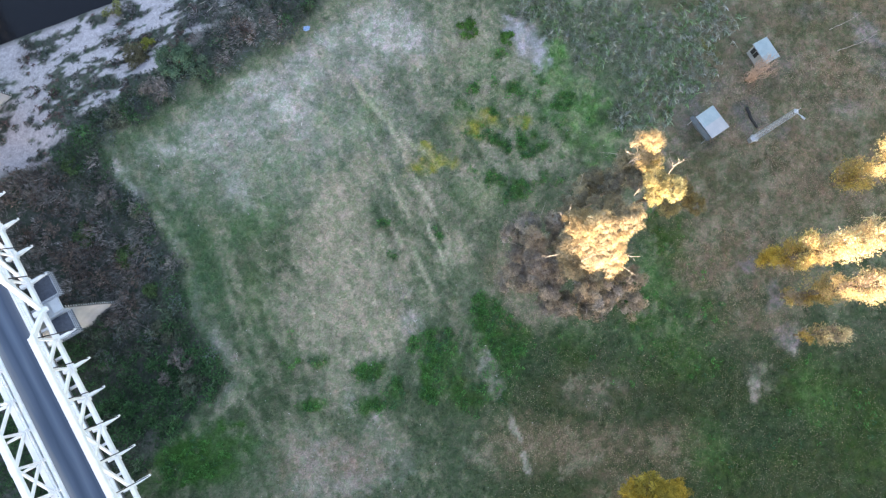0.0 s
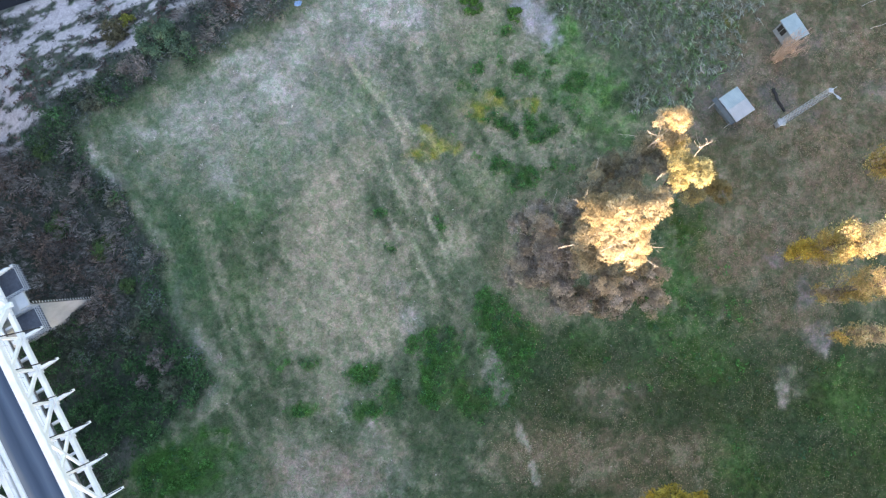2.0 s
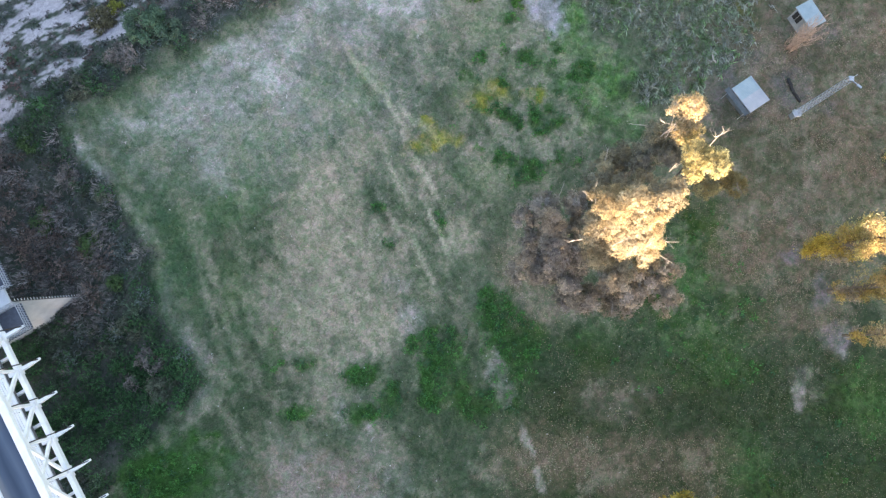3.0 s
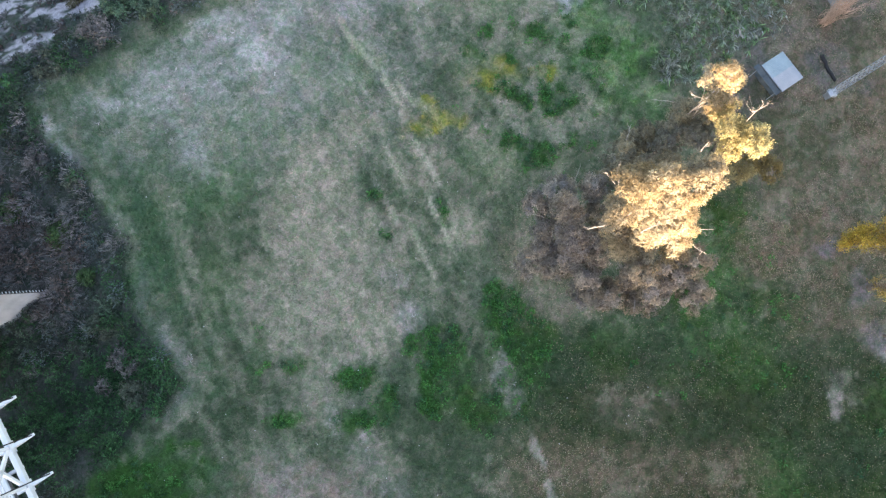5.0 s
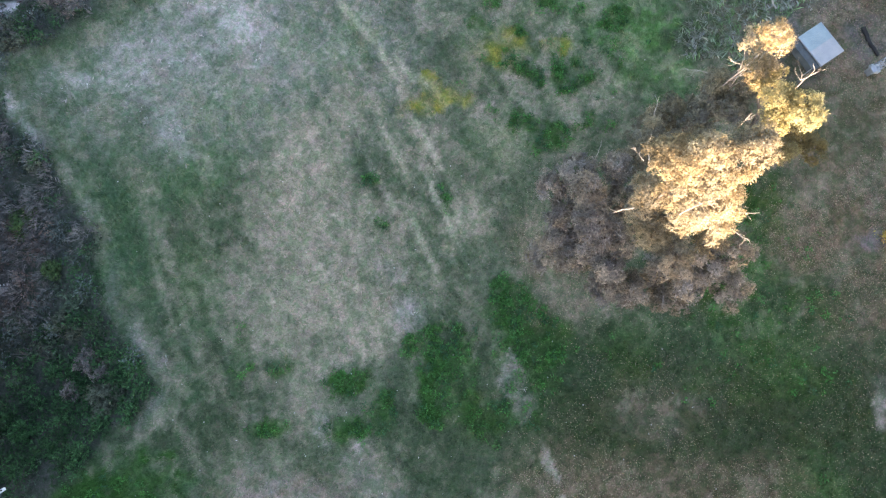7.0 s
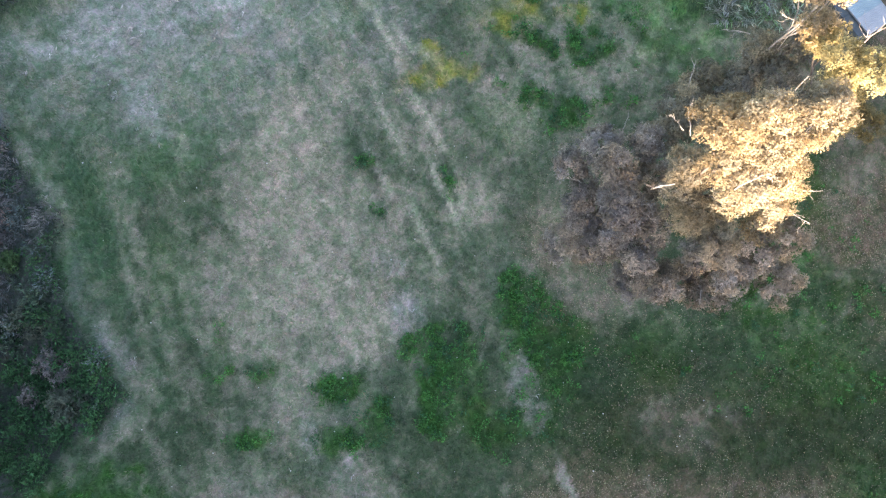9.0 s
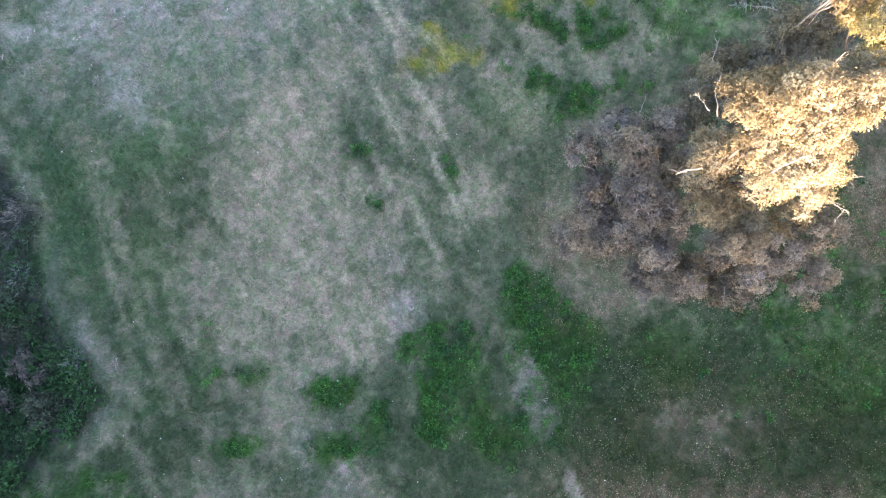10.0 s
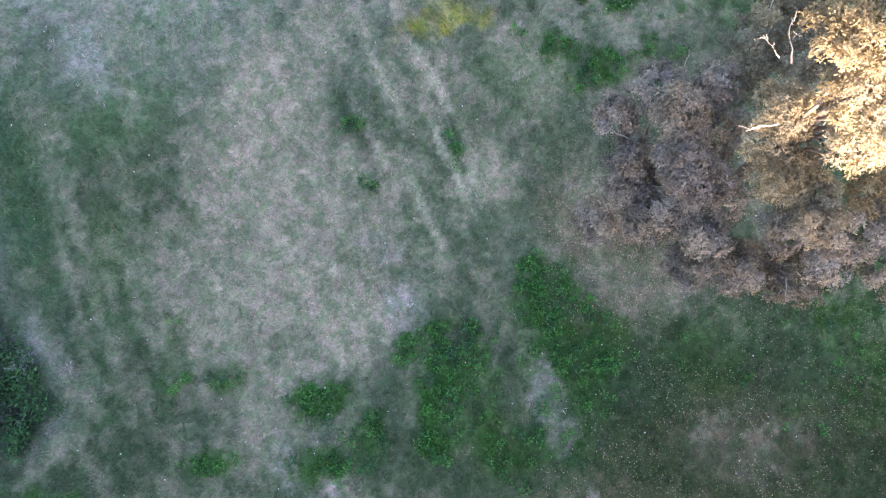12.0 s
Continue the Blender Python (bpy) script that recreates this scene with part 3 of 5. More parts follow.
def mow_streaks(x, y, seed):
    """Streaks that run the way the field was driven over."""
    u, v = x * 0.46 - y * 0.888, x * 0.888 + y * 0.46
    return fbm(u * 0.36, v * 0.8, seed)


def bank_sand(x, y):
    """Where sand lies bare on the bank, between the mats of low growth."""
    e = toward_river(x, y)
    along = 0.916 * x + 0.4 * y
    reach = smooth(38.6, 41.2, e - 0.34 * np.maximum(x + 50, 0) + 2.4 * (fbm(x * 0.3, y * 0.3, 74) - 0.5)) * smooth(-24, -36, x)
    wander = 2.2 * (fbm(along * 0.2, e * 0.2, 78) - 0.5)
    pattern = 0.42 * fbm(0.16 * along + 0.08 * e, 0.46 * e + wander, 73, 5) + 0.58 * fbm(0.42 * along, 0.95 * e + wander, 76, 5)
    pattern = pattern + 0.05 * smooth(-47, -56, x) + 0.025 * smooth(52, 57, e) - 0.03 * smooth(-41, -33, x)
    spots = patch_mask(x, y, SAND_SPOTS, 191, 0.7, 0.7, 1.3)
    return np.maximum(reach * smooth(0.495, 0.535, pattern), spots * smooth(0.38, 0.46, pattern))


def cover(x, y):
    """Base colour of the ground at each place."""
    def lay(c, name, m):
        m = np.clip(m, 0, 1)[:, None]
        return c * (1 - m) + COLOURS[name] * m
    speck = fbm(x * 1.5, y * 1.5, 21)
    c = np.tile(COLOURS["dull"], (len(x), 1))
    st = mow_streaks(x, y, 31)
    c = lay(c, "straw", 0.55 * smooth(0.5, 0.72, 0.6 * st + 0.4 * speck))
    c = lay(c, "dark", 0.5 * smooth(0.54, 0.75, fbm(x * 0.25, y * 0.25, 41)))
    c = lay(c, "dark", 0.55 * smooth(-2.0, 7.0, 0.7 * (x - 3.0) - 0.71 * (y - 2.5)) * (0.7 + 0.6 * speck) * smooth(14.0, 4.0, y))
    west_strip = (x - scrub_line(y)) + 3.0 * (fbm(x * 0.3, y * 0.3, 44) - 0.5)
    c = lay(c, "dark", 0.36 * smooth(1.0, 3.0, west_strip) * smooth(15.0, 8.0, west_strip) * smooth(26.0, 16.0, y) * (0.5 + smooth(0.4, 0.65, st)))
    c = lay(c, "dark", 0.34 * smooth(1.0, 3.0, west_strip) * smooth(10.0, 5.0, west_strip) * smooth(24.0, 14.0, y))
    c = lay(c, "dark", 0.35 * smooth(24.0, 36.0, x) * smooth(4.0, -4.0, y))
    c = lay(c, "litter", 0.75 * smooth(21.0, 29.0, x) * smooth(9.0, 19.0, y) * (0.6 + 0.7 * speck))
    c = lay(c, "moss", 0.85 * smooth(2.0, 12.0, x) * smooth(3.0, -5.0, y) * (0.6 + 0.7 * speck))
    c = lay(c, "teal", 0.6 * smooth(-20.0, -30.0, x) * smooth(-2.0, 8.0, y) * (0.5 + 0.9 * speck))
    c = lay(c, "pale", 0.34 * smooth(14.0, 28.0, y - 0.2 * x) * smooth(3.0, -12.0, x) * smooth(0.0, 6.0, x - scrub_line(y) + 3.0 * (speck - 0.5)) * smooth(0.0, 4.0, river_edge(x, y) - toward_river(x, y) + 3.0 * (speck - 0.5)))
    for name, patches, seed in (("litter", LITTER, 61), ("teal", TEAL, 82), ("olive", LUSH_EAST, 67), ("lush", LUSH, 62), ("straw", STRAW_NORTH, 68), ("straw", STRAW, 63), ("dark", DARK, 64),
                                ("pale", PALE, 65), ("pale", PALE_SMALL, 69), ("meadow", MEADOW, 80), ("lush", LUSH_TUFTS, 70), ("yellow", YELLOW, 66), ("sand", BARE_SAND, 76), ("ash", ASH, 85), ("ash", ASH_EAST, 86)):
        m = patch_mask(x, y, patches, seed, 0.1 if name in ("pale", "litter") else 0.5)
        grain = fbm(x * 0.9, y * 0.9, seed + 100) if name != "straw" else 0.5 * fbm(x * 0.9, y * 0.9, seed + 100) + 0.5 * mow_streaks(x, y, seed)
        c = lay(c, name, m * (0.4 + 0.85 * smooth(0.3, 0.7, grain)) * (1.0 if name == "pale" else 1.05))
    c = lay(c, "moss", 0.38 * smooth(0.48, 0.62, fbm(x * 0.28, y * 0.28, 151, 5)) * smooth(23.0, 30.0, x) * smooth(5.0, 12.0, y))
    # hand-high mottling of dry and green blades
    west = smooth(8.0, -2.0, x)
    mott = west * mow_streaks(x * 1.3, y * 1.3, 141) + (1 - west) * fbm(x * 0.75, y * 0.75, 141, 5)
    other = west * mow_streaks(x * 1.5, y * 1.5, 143) + (1 - west) * fbm(x * 1.0, y * 1.0, 142, 5)
    c = lay(c, "straw", 0.30 * smooth(0.52, 0.64, mott) * (c.mean(1) > 0.07))
    c = lay(c, "dark", 0.28 * smooth(0.53, 0.64, other) * (1 - 0.6 * smooth(12.0, 24.0, y) * west))
    c = lay(c, "straw", patch_mask(x, y, TRACKS, 78, 0.5, 0.3) * (0.55 + 0.6 * speck))
    c = lay(c, "dark", patch_mask(x, y, TRACK_GREEN, 79, 0.5, 0.3) * (0.4 + 0.6 * speck))
    c = lay(c, "straw", 0.28 * patch_mask(x, y, TUSSOCK, 77))
    meadow = 1 - smooth(0.5, 1.2, np.sqrt(((x - 8.5) / 8.5) ** 2 + ((y - 25.0) / 10.0) ** 2))
    c = lay(c, "straw", 0.55 * meadow * smooth(0.45, 0.6, fbm(x * 0.6, y * 0.6, 145)))
    c = lay(c, "lush", 0.4 * meadow * smooth(0.60, 0.68, fbm(x * 0.85, y * 0.85, 144, 3)))
    # the field's own marks, in the order they lie on one another
    for name, patches, seed, edge in (("litter", FIELD_LEAFY, 181, 0.3), ("meadow", FIELD_GREEN, 182, 0.3), ("straw", FIELD_STRAWS, 183, 0.6), ("dark", FIELD_SHADE, 184, 0.4), ("deep", FIELD_DEEP, 188, 0.3), ("lush", FIELD_WEEDS, 185, 0.7), ("lush", FIELD_TUFTS, 189, 0.75), ("dust", FIELD_BLEACH, 186, 0.6)):
        m = patch_mask(x, y, patches, seed, edge, 0.35)
        c = lay(c, name, m * (0.55 + 0.7 * smooth(0.35, 0.65, fbm(x * 1.1, y * 1.1, seed + 60))) * (0.5 if name == "meadow" else 1.0))
    c = lay(c, "track", patch_mask(x, y, FIELD_TRACKS, 190, 0.5, 0.25, 0.45) * (0.7 + 0.4 * speck))
    # scrub ground and river bank
    left = scrub_line(y) - x + 4.5 * (fbm(x * 0.22, y * 0.22, 71) - 0.5)
    e = toward_river(x, y)
    over = e - river_edge(x, y) + 4.5 * (fbm(x * 0.22, y * 0.22, 72) - 0.5)
    # darker ground around the sheds and the mast
    c = lay(c, "soil", 0.55 * patch_mask(x, y, DARK_BY_SHEDS, 187, 0.2, 0.6))
    c = lay(c, "soil", 0.85 * np.maximum(smooth(0.3, 2.0, left), smooth(0.0, 2.5, over)) * (y < 60))
    c = lay(c, "pale", 0.13 * (1 - smooth(0.0, 1.4, np.abs(left + 0.6))) * smooth(0.4, 0.6, fbm(x * 0.5, y * 0.5, 75)) * (y > -8))
    c = lay(c, "sand", bank_sand(x, y) * (1 - smooth(58.3, 60.5, e)))
    c = lay(c, "soil", smooth(57.0, 58.6, e) * 0.8 * (1 - smooth(100, 106, e)))
    return c


def axis(lo, hi, step, far):
    mid = list(np.arange(lo, hi + 1e-6, step))
    out, s, a, b = [], step, lo, hi
    left, right = [], []
    while b < far:
        s *= 1.28
        a, b = a - s, b + s
        left.append(a)
        right.append(b)
    return np.array(left[::-1] + mid + right)


gx, gy = axis(-64.0, 60.0, 0.31, 2600.0), axis(-30.0, 52.0, 0.31, 2600.0)
GX, GY = np.meshgrid(gx, gy)
fx, fy = GX.ravel(), GY.ravel()
gz = land(fx, fy)
nx, ny = len(gx), len(gy)
# how much of the ground is overgrown: none on bare sand
growth = 1 - np.clip(bank_sand(fx, fy) + patch_mask(fx, fy, BARE_SAND, 76), 0, 1)
idx = np.arange(nx * ny).reshape(ny, nx)
quads = np.stack([idx[:-1, :-1], idx[:-1, 1:], idx[1:, 1:], idx[1:, :-1]], -1).reshape(-1, 4)
ground = part("ground", mesh_of("ground", np.stack([fx, fy, gz], -1), quads, M_GROUND, np.concatenate([cover(fx, fy), growth[:, None]], 1), flat=False), M_GROUND)
tagged(ground, "river flat of patchy green and straw grass sloping to a sandy bank", "ground", kind="structure")


def land_at(x, y):
    return float(land(np.array([float(x)]), np.array([float(y)]))[0])


rd, rn = Vector((0.9163, 0.4005, 0)), Vector((-0.4005, 0.9163, 0))
river = [rd * a + rn * b + Vector((0, 0, WATER_Z)) for b in (54.0, 110.0) for a in np.linspace(-900, 900, 13)]
water = part("water", mesh_of("water", [tuple(v) for v in river], [(k, k + 1, k + 14, k + 13) for k in range(12)], M_WATER), M_WATER)
tagged(water, "dark still river water beside the sandy bank", "river", kind="structure")


# ---------------------------------------------------------------- leaves, grass and scrub
def leaf_mesh(name, centres, tints, length, width, mat, facing=None, droop=0.0, rng=RNG):
    """Small pointed leaf sprays, each a bent rhombus, turned at random but roughly facing outward from their clump."""
    n = len(centres)
    out = (np.zeros((n, 3)) if facing is None else np.asarray(facing)) + rng.normal(size=(n, 3)) * (1.0 if facing is None else 0.36)
    out /= np.linalg.norm(out, axis=1)[:, None] + 1e-9
    d = rng.normal(size=(n, 3))
    d[:, 2] += droop
    d -= out * (d * out).sum(1)[:, None]
    d /= np.linalg.norm(d, axis=1)[:, None] + 1e-9
    side = np.cross(out, d)
    ln = (length * rng.uniform(0.6, 1.4, n))[:, None]
    wd = (width * rng.uniform(0.6, 1.4, n))[:, None]
    v = np.stack([centres - d * ln / 2, centres + side * wd / 2, centres + d * ln / 2 - out * ln * 0.15, centres - side * wd / 2], 1)
    return mesh_of(name, v.reshape(-1, 3), np.arange(4 * n).reshape(-1, 4), mat, np.repeat(tints, 4, 0))


def sprig_mesh(name, base, way, length, tints, per, leaf, mat, rng, splay=0.55, face=None):
    """Leafy sprigs: narrow leaves set along a short twig, each splayed off its direction; face turns their blades outward."""
    m = len(base)
    n = m * per
    way = np.repeat(way, per, 0)
    ln = np.repeat(length, per)[:, None]
    at = np.repeat(base, per, 0) + way * ln * rng.uniform(0.0, 1.0, (n, 1)) + rng.normal(size=(n, 3)) * ln * 0.09
    d = way + rng.normal(size=(n, 3)) * splay
    if face is None:
        up = rng.normal(size=(n, 3))
    else:
        up = np.repeat(face, per, 0) + rng.normal(size=(n, 3)) * 0.28
        up /= np.linalg.norm(up, axis=1)[:, None] + 1e-9
        d = d - 0.8 * up * (d * up).sum(1)[:, None]
    d /= np.linalg.norm(d, axis=1)[:, None] + 1e-9
    side = np.cross(d, up)
    side /= np.linalg.norm(side, axis=1)[:, None] + 1e-9
    ll = (leaf[0] * rng.uniform(0.6, 1.4, n))[:, None]
    ww = (leaf[1] * rng.uniform(0.6, 1.4, n))[:, None]
    sag = np.zeros((n, 3))
    sag[:, 2] = -0.16 * ll[:, 0]
    v = np.stack([at, at + d * ll * 0.45 + side * ww / 2, at + d * ll + sag, at + d * ll * 0.45 - side * ww / 2], 1)
    tn = np.repeat(tints, per, 0) * (1 + 0.13 * rng.normal(size=(n, 1)))
    return mesh_of(name, v.reshape(-1, 3), np.arange(4 * n).reshape(-1, 4), mat, np.repeat(np.clip(tn, 0.008, 0.85), 4, 0))


def tuft_sprigs(centres, radii, per_area, rng, lower=-0.3, spread=0.35, least=8):
    """Twigs that radiate from the tufts of a crown. Gives feet, directions, lengths and the tuft of each."""
    base, way, length, own = [], [], [], []
    for k, (c, r) in enumerate(zip(centres, radii)):
        n = max(least, int(per_area * 2 * math.pi * r * r))
        d = rng.normal(size=(int(n * 1.6) + 4, 3))
        d /= np.linalg.norm(d, axis=1)[:, None]
        d = d[d[:, 2] > lower][:n]
        q = rng.uniform(0.35, 0.72, (len(d), 1))
        base.append(np.asarray(c) + d * r * q)
        w = d + rng.normal(size=(len(d), 3)) * spread
        way.append(w / (np.linalg.norm(w, axis=1)[:, None] + 1e-9))
        length.append(r * rng.uniform(0.35, 0.75, len(d)))
        own.append(np.full(len(d), k))
    return np.concatenate(base), np.concatenate(way), np.concatenate(length), np.concatenate(own)


def tinted(base, n, rng, spread=0.25, hue=0.08):
    t = np.tile(np.array(base), (n, 1)) * (1 + spread * rng.normal(size=(n, 1))) * (1 + hue * rng.normal(size=(n, 3)))
    return np.clip(t, 0.008, 0.9)

# ---------------------------------------------------------------- the bridge
PANEL, DECK_Z, TOP_Z = 3.446, 7.05, 11.1
D_RIGHT, D_LEFT = -2.25, -9.15
SPANS = [(-31, -22), (-22, -13), (-13, -4), (-4, 5), (5, 14)]


GUSSET = []


def bridge():
    br = new("road_bridge")
    br.matrix_world = Matrix(((B_DIR.x, B_SIDE.x, 0, B_ORIGIN.x), (B_DIR.y, B_SIDE.y, 0, B_ORIGIN.y), (0, 0, 1, 0), (0, 0, 0, 1)))
    tagged(br, "white-painted steel pony truss road bridge on tall concrete piers", "bridge")
    s0, s1 = SPANS[0][0] * PANEL, SPANS[-1][1] * PANEL
    mid, length = (s0 + s1) / 2, s1 - s0
    part("deck", box_bm((length, 5.0, 0.34), (mid, -6.0, DECK_Z - 0.17)), M_ROAD, br, "worn blue-grey asphalt deck with dark wheel tracks")
    part("kerb", box_bm((length, 0.80, 0.36), (mid, -3.90, DECK_Z + 0.02), None, 0.04), M_WHITE, br)
    part("kerb", box_bm((length, 0.42, 0.36), (mid, -8.34, DECK_Z + 0.02), None, 0.04), M_WHITE, br)
    post = None
    for rail in (-3.62, -8.50):
        for z in (0.6, 1.0):
            part("guard_rail", box_bm((length, 0.08, 0.14), (mid, rail, DECK_Z + z), None, 0.02), M_WHITE, br)
        for i in range(SPANS[0][0] * 2, SPANS[-1][1] * 2 + 1):
            if post is None:
                at = post = part("rail_post", box_bm((0.10, 0.10, 1.05), (0, 0, 0.52), None, 0.01), M_WHITE, br)
            else:
                at = new("rail_post", post.data)
                at.parent = br
            at.location = (i * PANEL / 2, rail, DECK_Z + 0.1)
    for a, b in SPANS:
        half = (a + b) / 2
        for d, sgn in ((D_RIGHT, 1), (D_LEFT, -1)):
            xa, xb = a * PANEL + 0.15, b * PANEL - 0.15
            part("bottom_chord", box_bm((xb - xa, 0.42 if sgn > 0 else 0.85, 0.5), ((xa + xb) / 2, d, DECK_Z + 0.0), None, 0.03), M_WHITE, br)
            ta, tb = (a + 1) * PANEL, (b - 1) * PANEL
            part("top_chord", box_bm((tb - ta + 0.5, 0.62, 0.5), ((ta + tb) / 2, d, TOP_Z), None, 0.04), M_WHITE, br)
            for end, foot in ((a + 1, xa), (b - 1, xb)):
                part("end_post", beam_bm((foot, d, DECK_Z + 0.1), (end * PANEL, d, TOP_Z), 0.5, 0.45), M_WHITE, br)
            for i in range(a + 1, b):
                x = i * PANEL
                part("truss_post", beam_bm((x, d, DECK_Z + 0.2), (x, d, TOP_Z - 0.2), 0.22, 0.26), M_WHITE, br)
                step = -1 if i < half else 1
                if a < i + step < b:
                    part("diagonal", beam_bm((x, d, TOP_Z - 0.15), (x + step * PANEL, d, DECK_Z + 0.2), 0.30, 0.30), M_WHITE, br)
                if abs(i - half) < 0.6:
                    part("diagonal", beam_bm((x, d - sgn * 0.02, TOP_Z - 0.15), (x - step * PANEL, d - sgn * 0.02, DECK_Z + 0.2), 0.26, 0.26), M_WHITE, br)
                for zz in (TOP_Z - 0.1, DECK_Z + 0.15):
                    if GUSSET:
                        g = new("gusset_plate", GUSSET[0])
                        g.parent = br
                    else:
                        g = part("gusset_plate", box_bm((1.0, 0.05, 0.62), (0, 0, 0), None, 0.01), M_WHITE, br)
                        GUSSET.append(g.data)
                    g.location = (x, d + sgn * 0.34, zz)
                # cross girder end that sticks out, with its raking stay, dark to paint in its shadow line
                bm = bmesh.new()
                prof = [(d - sgn * 0.9, 0.19), (d + sgn * 0.5, 0.16), (d + sgn * 2.2, 0.10)]
                rings = []
                for y, w in prof:
                    low = DECK_Z - 0.38 if y != prof[-1][0] else DECK_Z - 0.02
                    rings.append([bm.verts.new((x + q * w, y, z)) for q, z in ((-1, low), (1, low), (1, DECK_Z + 0.16), (-1, DECK_Z + 0.16))])
                for r, q in zip(rings, rings[1:]):
                    for k in range(4):
                        bm.faces.new((r[k], r[(k + 1) % 4], q[(k + 1) % 4], q[k]))
                bm.faces.new(rings[0][::-1])
                bm.faces.new(rings[-1])
                bmesh.ops.recalc_face_normals(bm, faces=bm.faces)
                arm = part("outrigger", bm, M_WHITE, br)
                part("stay", beam_bm((x, d + sgn * 2.05, DECK_Z + 0.2), (x, d + sgn * 0.18, TOP_Z - 0.1), 0.09, 0.09, 0.0), M_DARKSTEEL, arm, "thin dark rod for the raking stay and its shadow line")
        for i in range(a, b):
            part("cross_girder", box_bm((0.25, 6.6, 0.5), ((i + 0.5) * PANEL, -5.7, DECK_Z - 0.62), None, 0.02), M_WHITE, br)
    for i in (-22, -13, -4, 5):
        pier(br, i)
    return br


def pier(br, i):
    """A tapered concrete wall pier with a cap, a plated end and two caged inspection landings."""
    x = i * PANEL
    base = -6.0 if i > -14 else -10.5
    bm = bmesh.new()
    rings = []
    for z, nose, lip, neck, wide, shoulder, off in ((base, 6.75, 0.50, 3.7, 0.85, 2.2, -0.15), (DECK_Z - 1.4, 4.9, 0.38, 4.1, 0.72, 3.0, 0.3)):
        plan = [(off, nose), (off - lip, neck), (-wide, shoulder), (-wide, -shoulder), (off - lip, -neck), (off, -nose), (off + lip, -neck), (wide, -shoulder), (wide, shoulder), (off + lip, neck)]
        rings.append([bm.verts.new((x + p, -5.7 + q, z)) for p, q in plan])
    for k in range(10):
        bm.faces.new((rings[0][k], rings[0][(k + 1) % 10], rings[1][(k + 1) % 10], rings[1][k]))
    bm.faces.new(rings[0][::-1])
    bm.faces.new(rings[1])
    bmesh.ops.recalc_face_normals(bm, faces=bm.faces)
    pr = part("pier", bm, M_CONCRETE, br, "pale tan tapered concrete wall pier")
    part("pier_cap", box_bm((1.75, 9.6, 0.9), (x, -5.7, DECK_Z - 1.0), None, 0.06), M_CONCRETE, pr)
    part("bearing_plate", box_bm((1.5, 1.1, 0.25), (x, -0.95, DECK_Z - 0.45), None, 0.04), M_CONCRETE, pr)
    for end, sgn in ((D_RIGHT, 1), (D_LEFT, -1)):
        part("end_bracket", box_bm((0.5, 1.6, 0.4), (x, end - sgn * 0.1, DECK_Z + 0.2), None, 0.04), M_WHITE, pr)
    # ladder down the upstream edge of the wall
    top, foot = Vector((x + 0.2, -0.85, DECK_Z - 1.4)), Vector((x - 0.2, 0.85, base + 1.2))
    for off in (-0.13, 0.13):
        part("ladder_stile", beam_bm(top + Vector((off, 0.15, 0)), foot + Vector((off, 0.15, 0)), 0.05, 0.05, 0.0), M_DARKSTEEL, pr)
    rung = None
    for k in range(26):
        c = top.lerp(foot, (k + 0.5) / 26) + Vector((0, 0.15, 0))
        if rung is None:
            rung = part("ladder_rung", box_bm((0.26, 0.05, 0.05)), M_WHITE, pr)
            rung.location = c
        else:
            o = new("ladder_rung", rung.data)
            o.parent, o.location = pr, c
    for sx in (-1, 1):
        cage(pr, x + 0.1 + sx * 2.3, -1.15)


def cage(pr, cx, cy):
    """A small steel landing with a dark floor and wire sides."""
    hx, hy, z = 1.35, 1.25, DECK_Z - 0.9
    land_part = part("landing", box_bm((2 * hx, 2 * hy, 0.06), (cx, cy, z)), M_GRATING, pr, "dark steel grating landing with wire sides")
    for z2 in (0.35, 0.7, 1.05):
        for p, q in (((cx - hx, cy + hy), (cx + hx, cy + hy)), ((cx - hx, cy - hy), (cx - hx, cy + hy)), ((cx + hx, cy - hy), (cx + hx, cy + hy))):
            part("wire_rail", beam_bm((*p, z + z2), (*q, z + z2), 0.06, 0.06, 0.0), M_GALV, land_part)
    bar = None
    for k in range(11):
        for y in (cy + hy,):
            if bar is None:
                bar = part("wire_upright", box_bm((0.045, 0.045, 1.1), (0, 0, 0.55)), M_GALV, land_part)
                o = bar
            else:
                o = new("wire_upright", bar.data)
                o.parent = land_part
            o.location = (cx - hx + 2 * hx * k / 10, y, z)
    for k in range(1, 8):
        for xx in (cx - hx, cx + hx):
            o = new("wire_upright", bar.data)
            o.parent, o.location = land_part, (xx, cy - hy + 2 * hy * k / 8, z)


bridge()


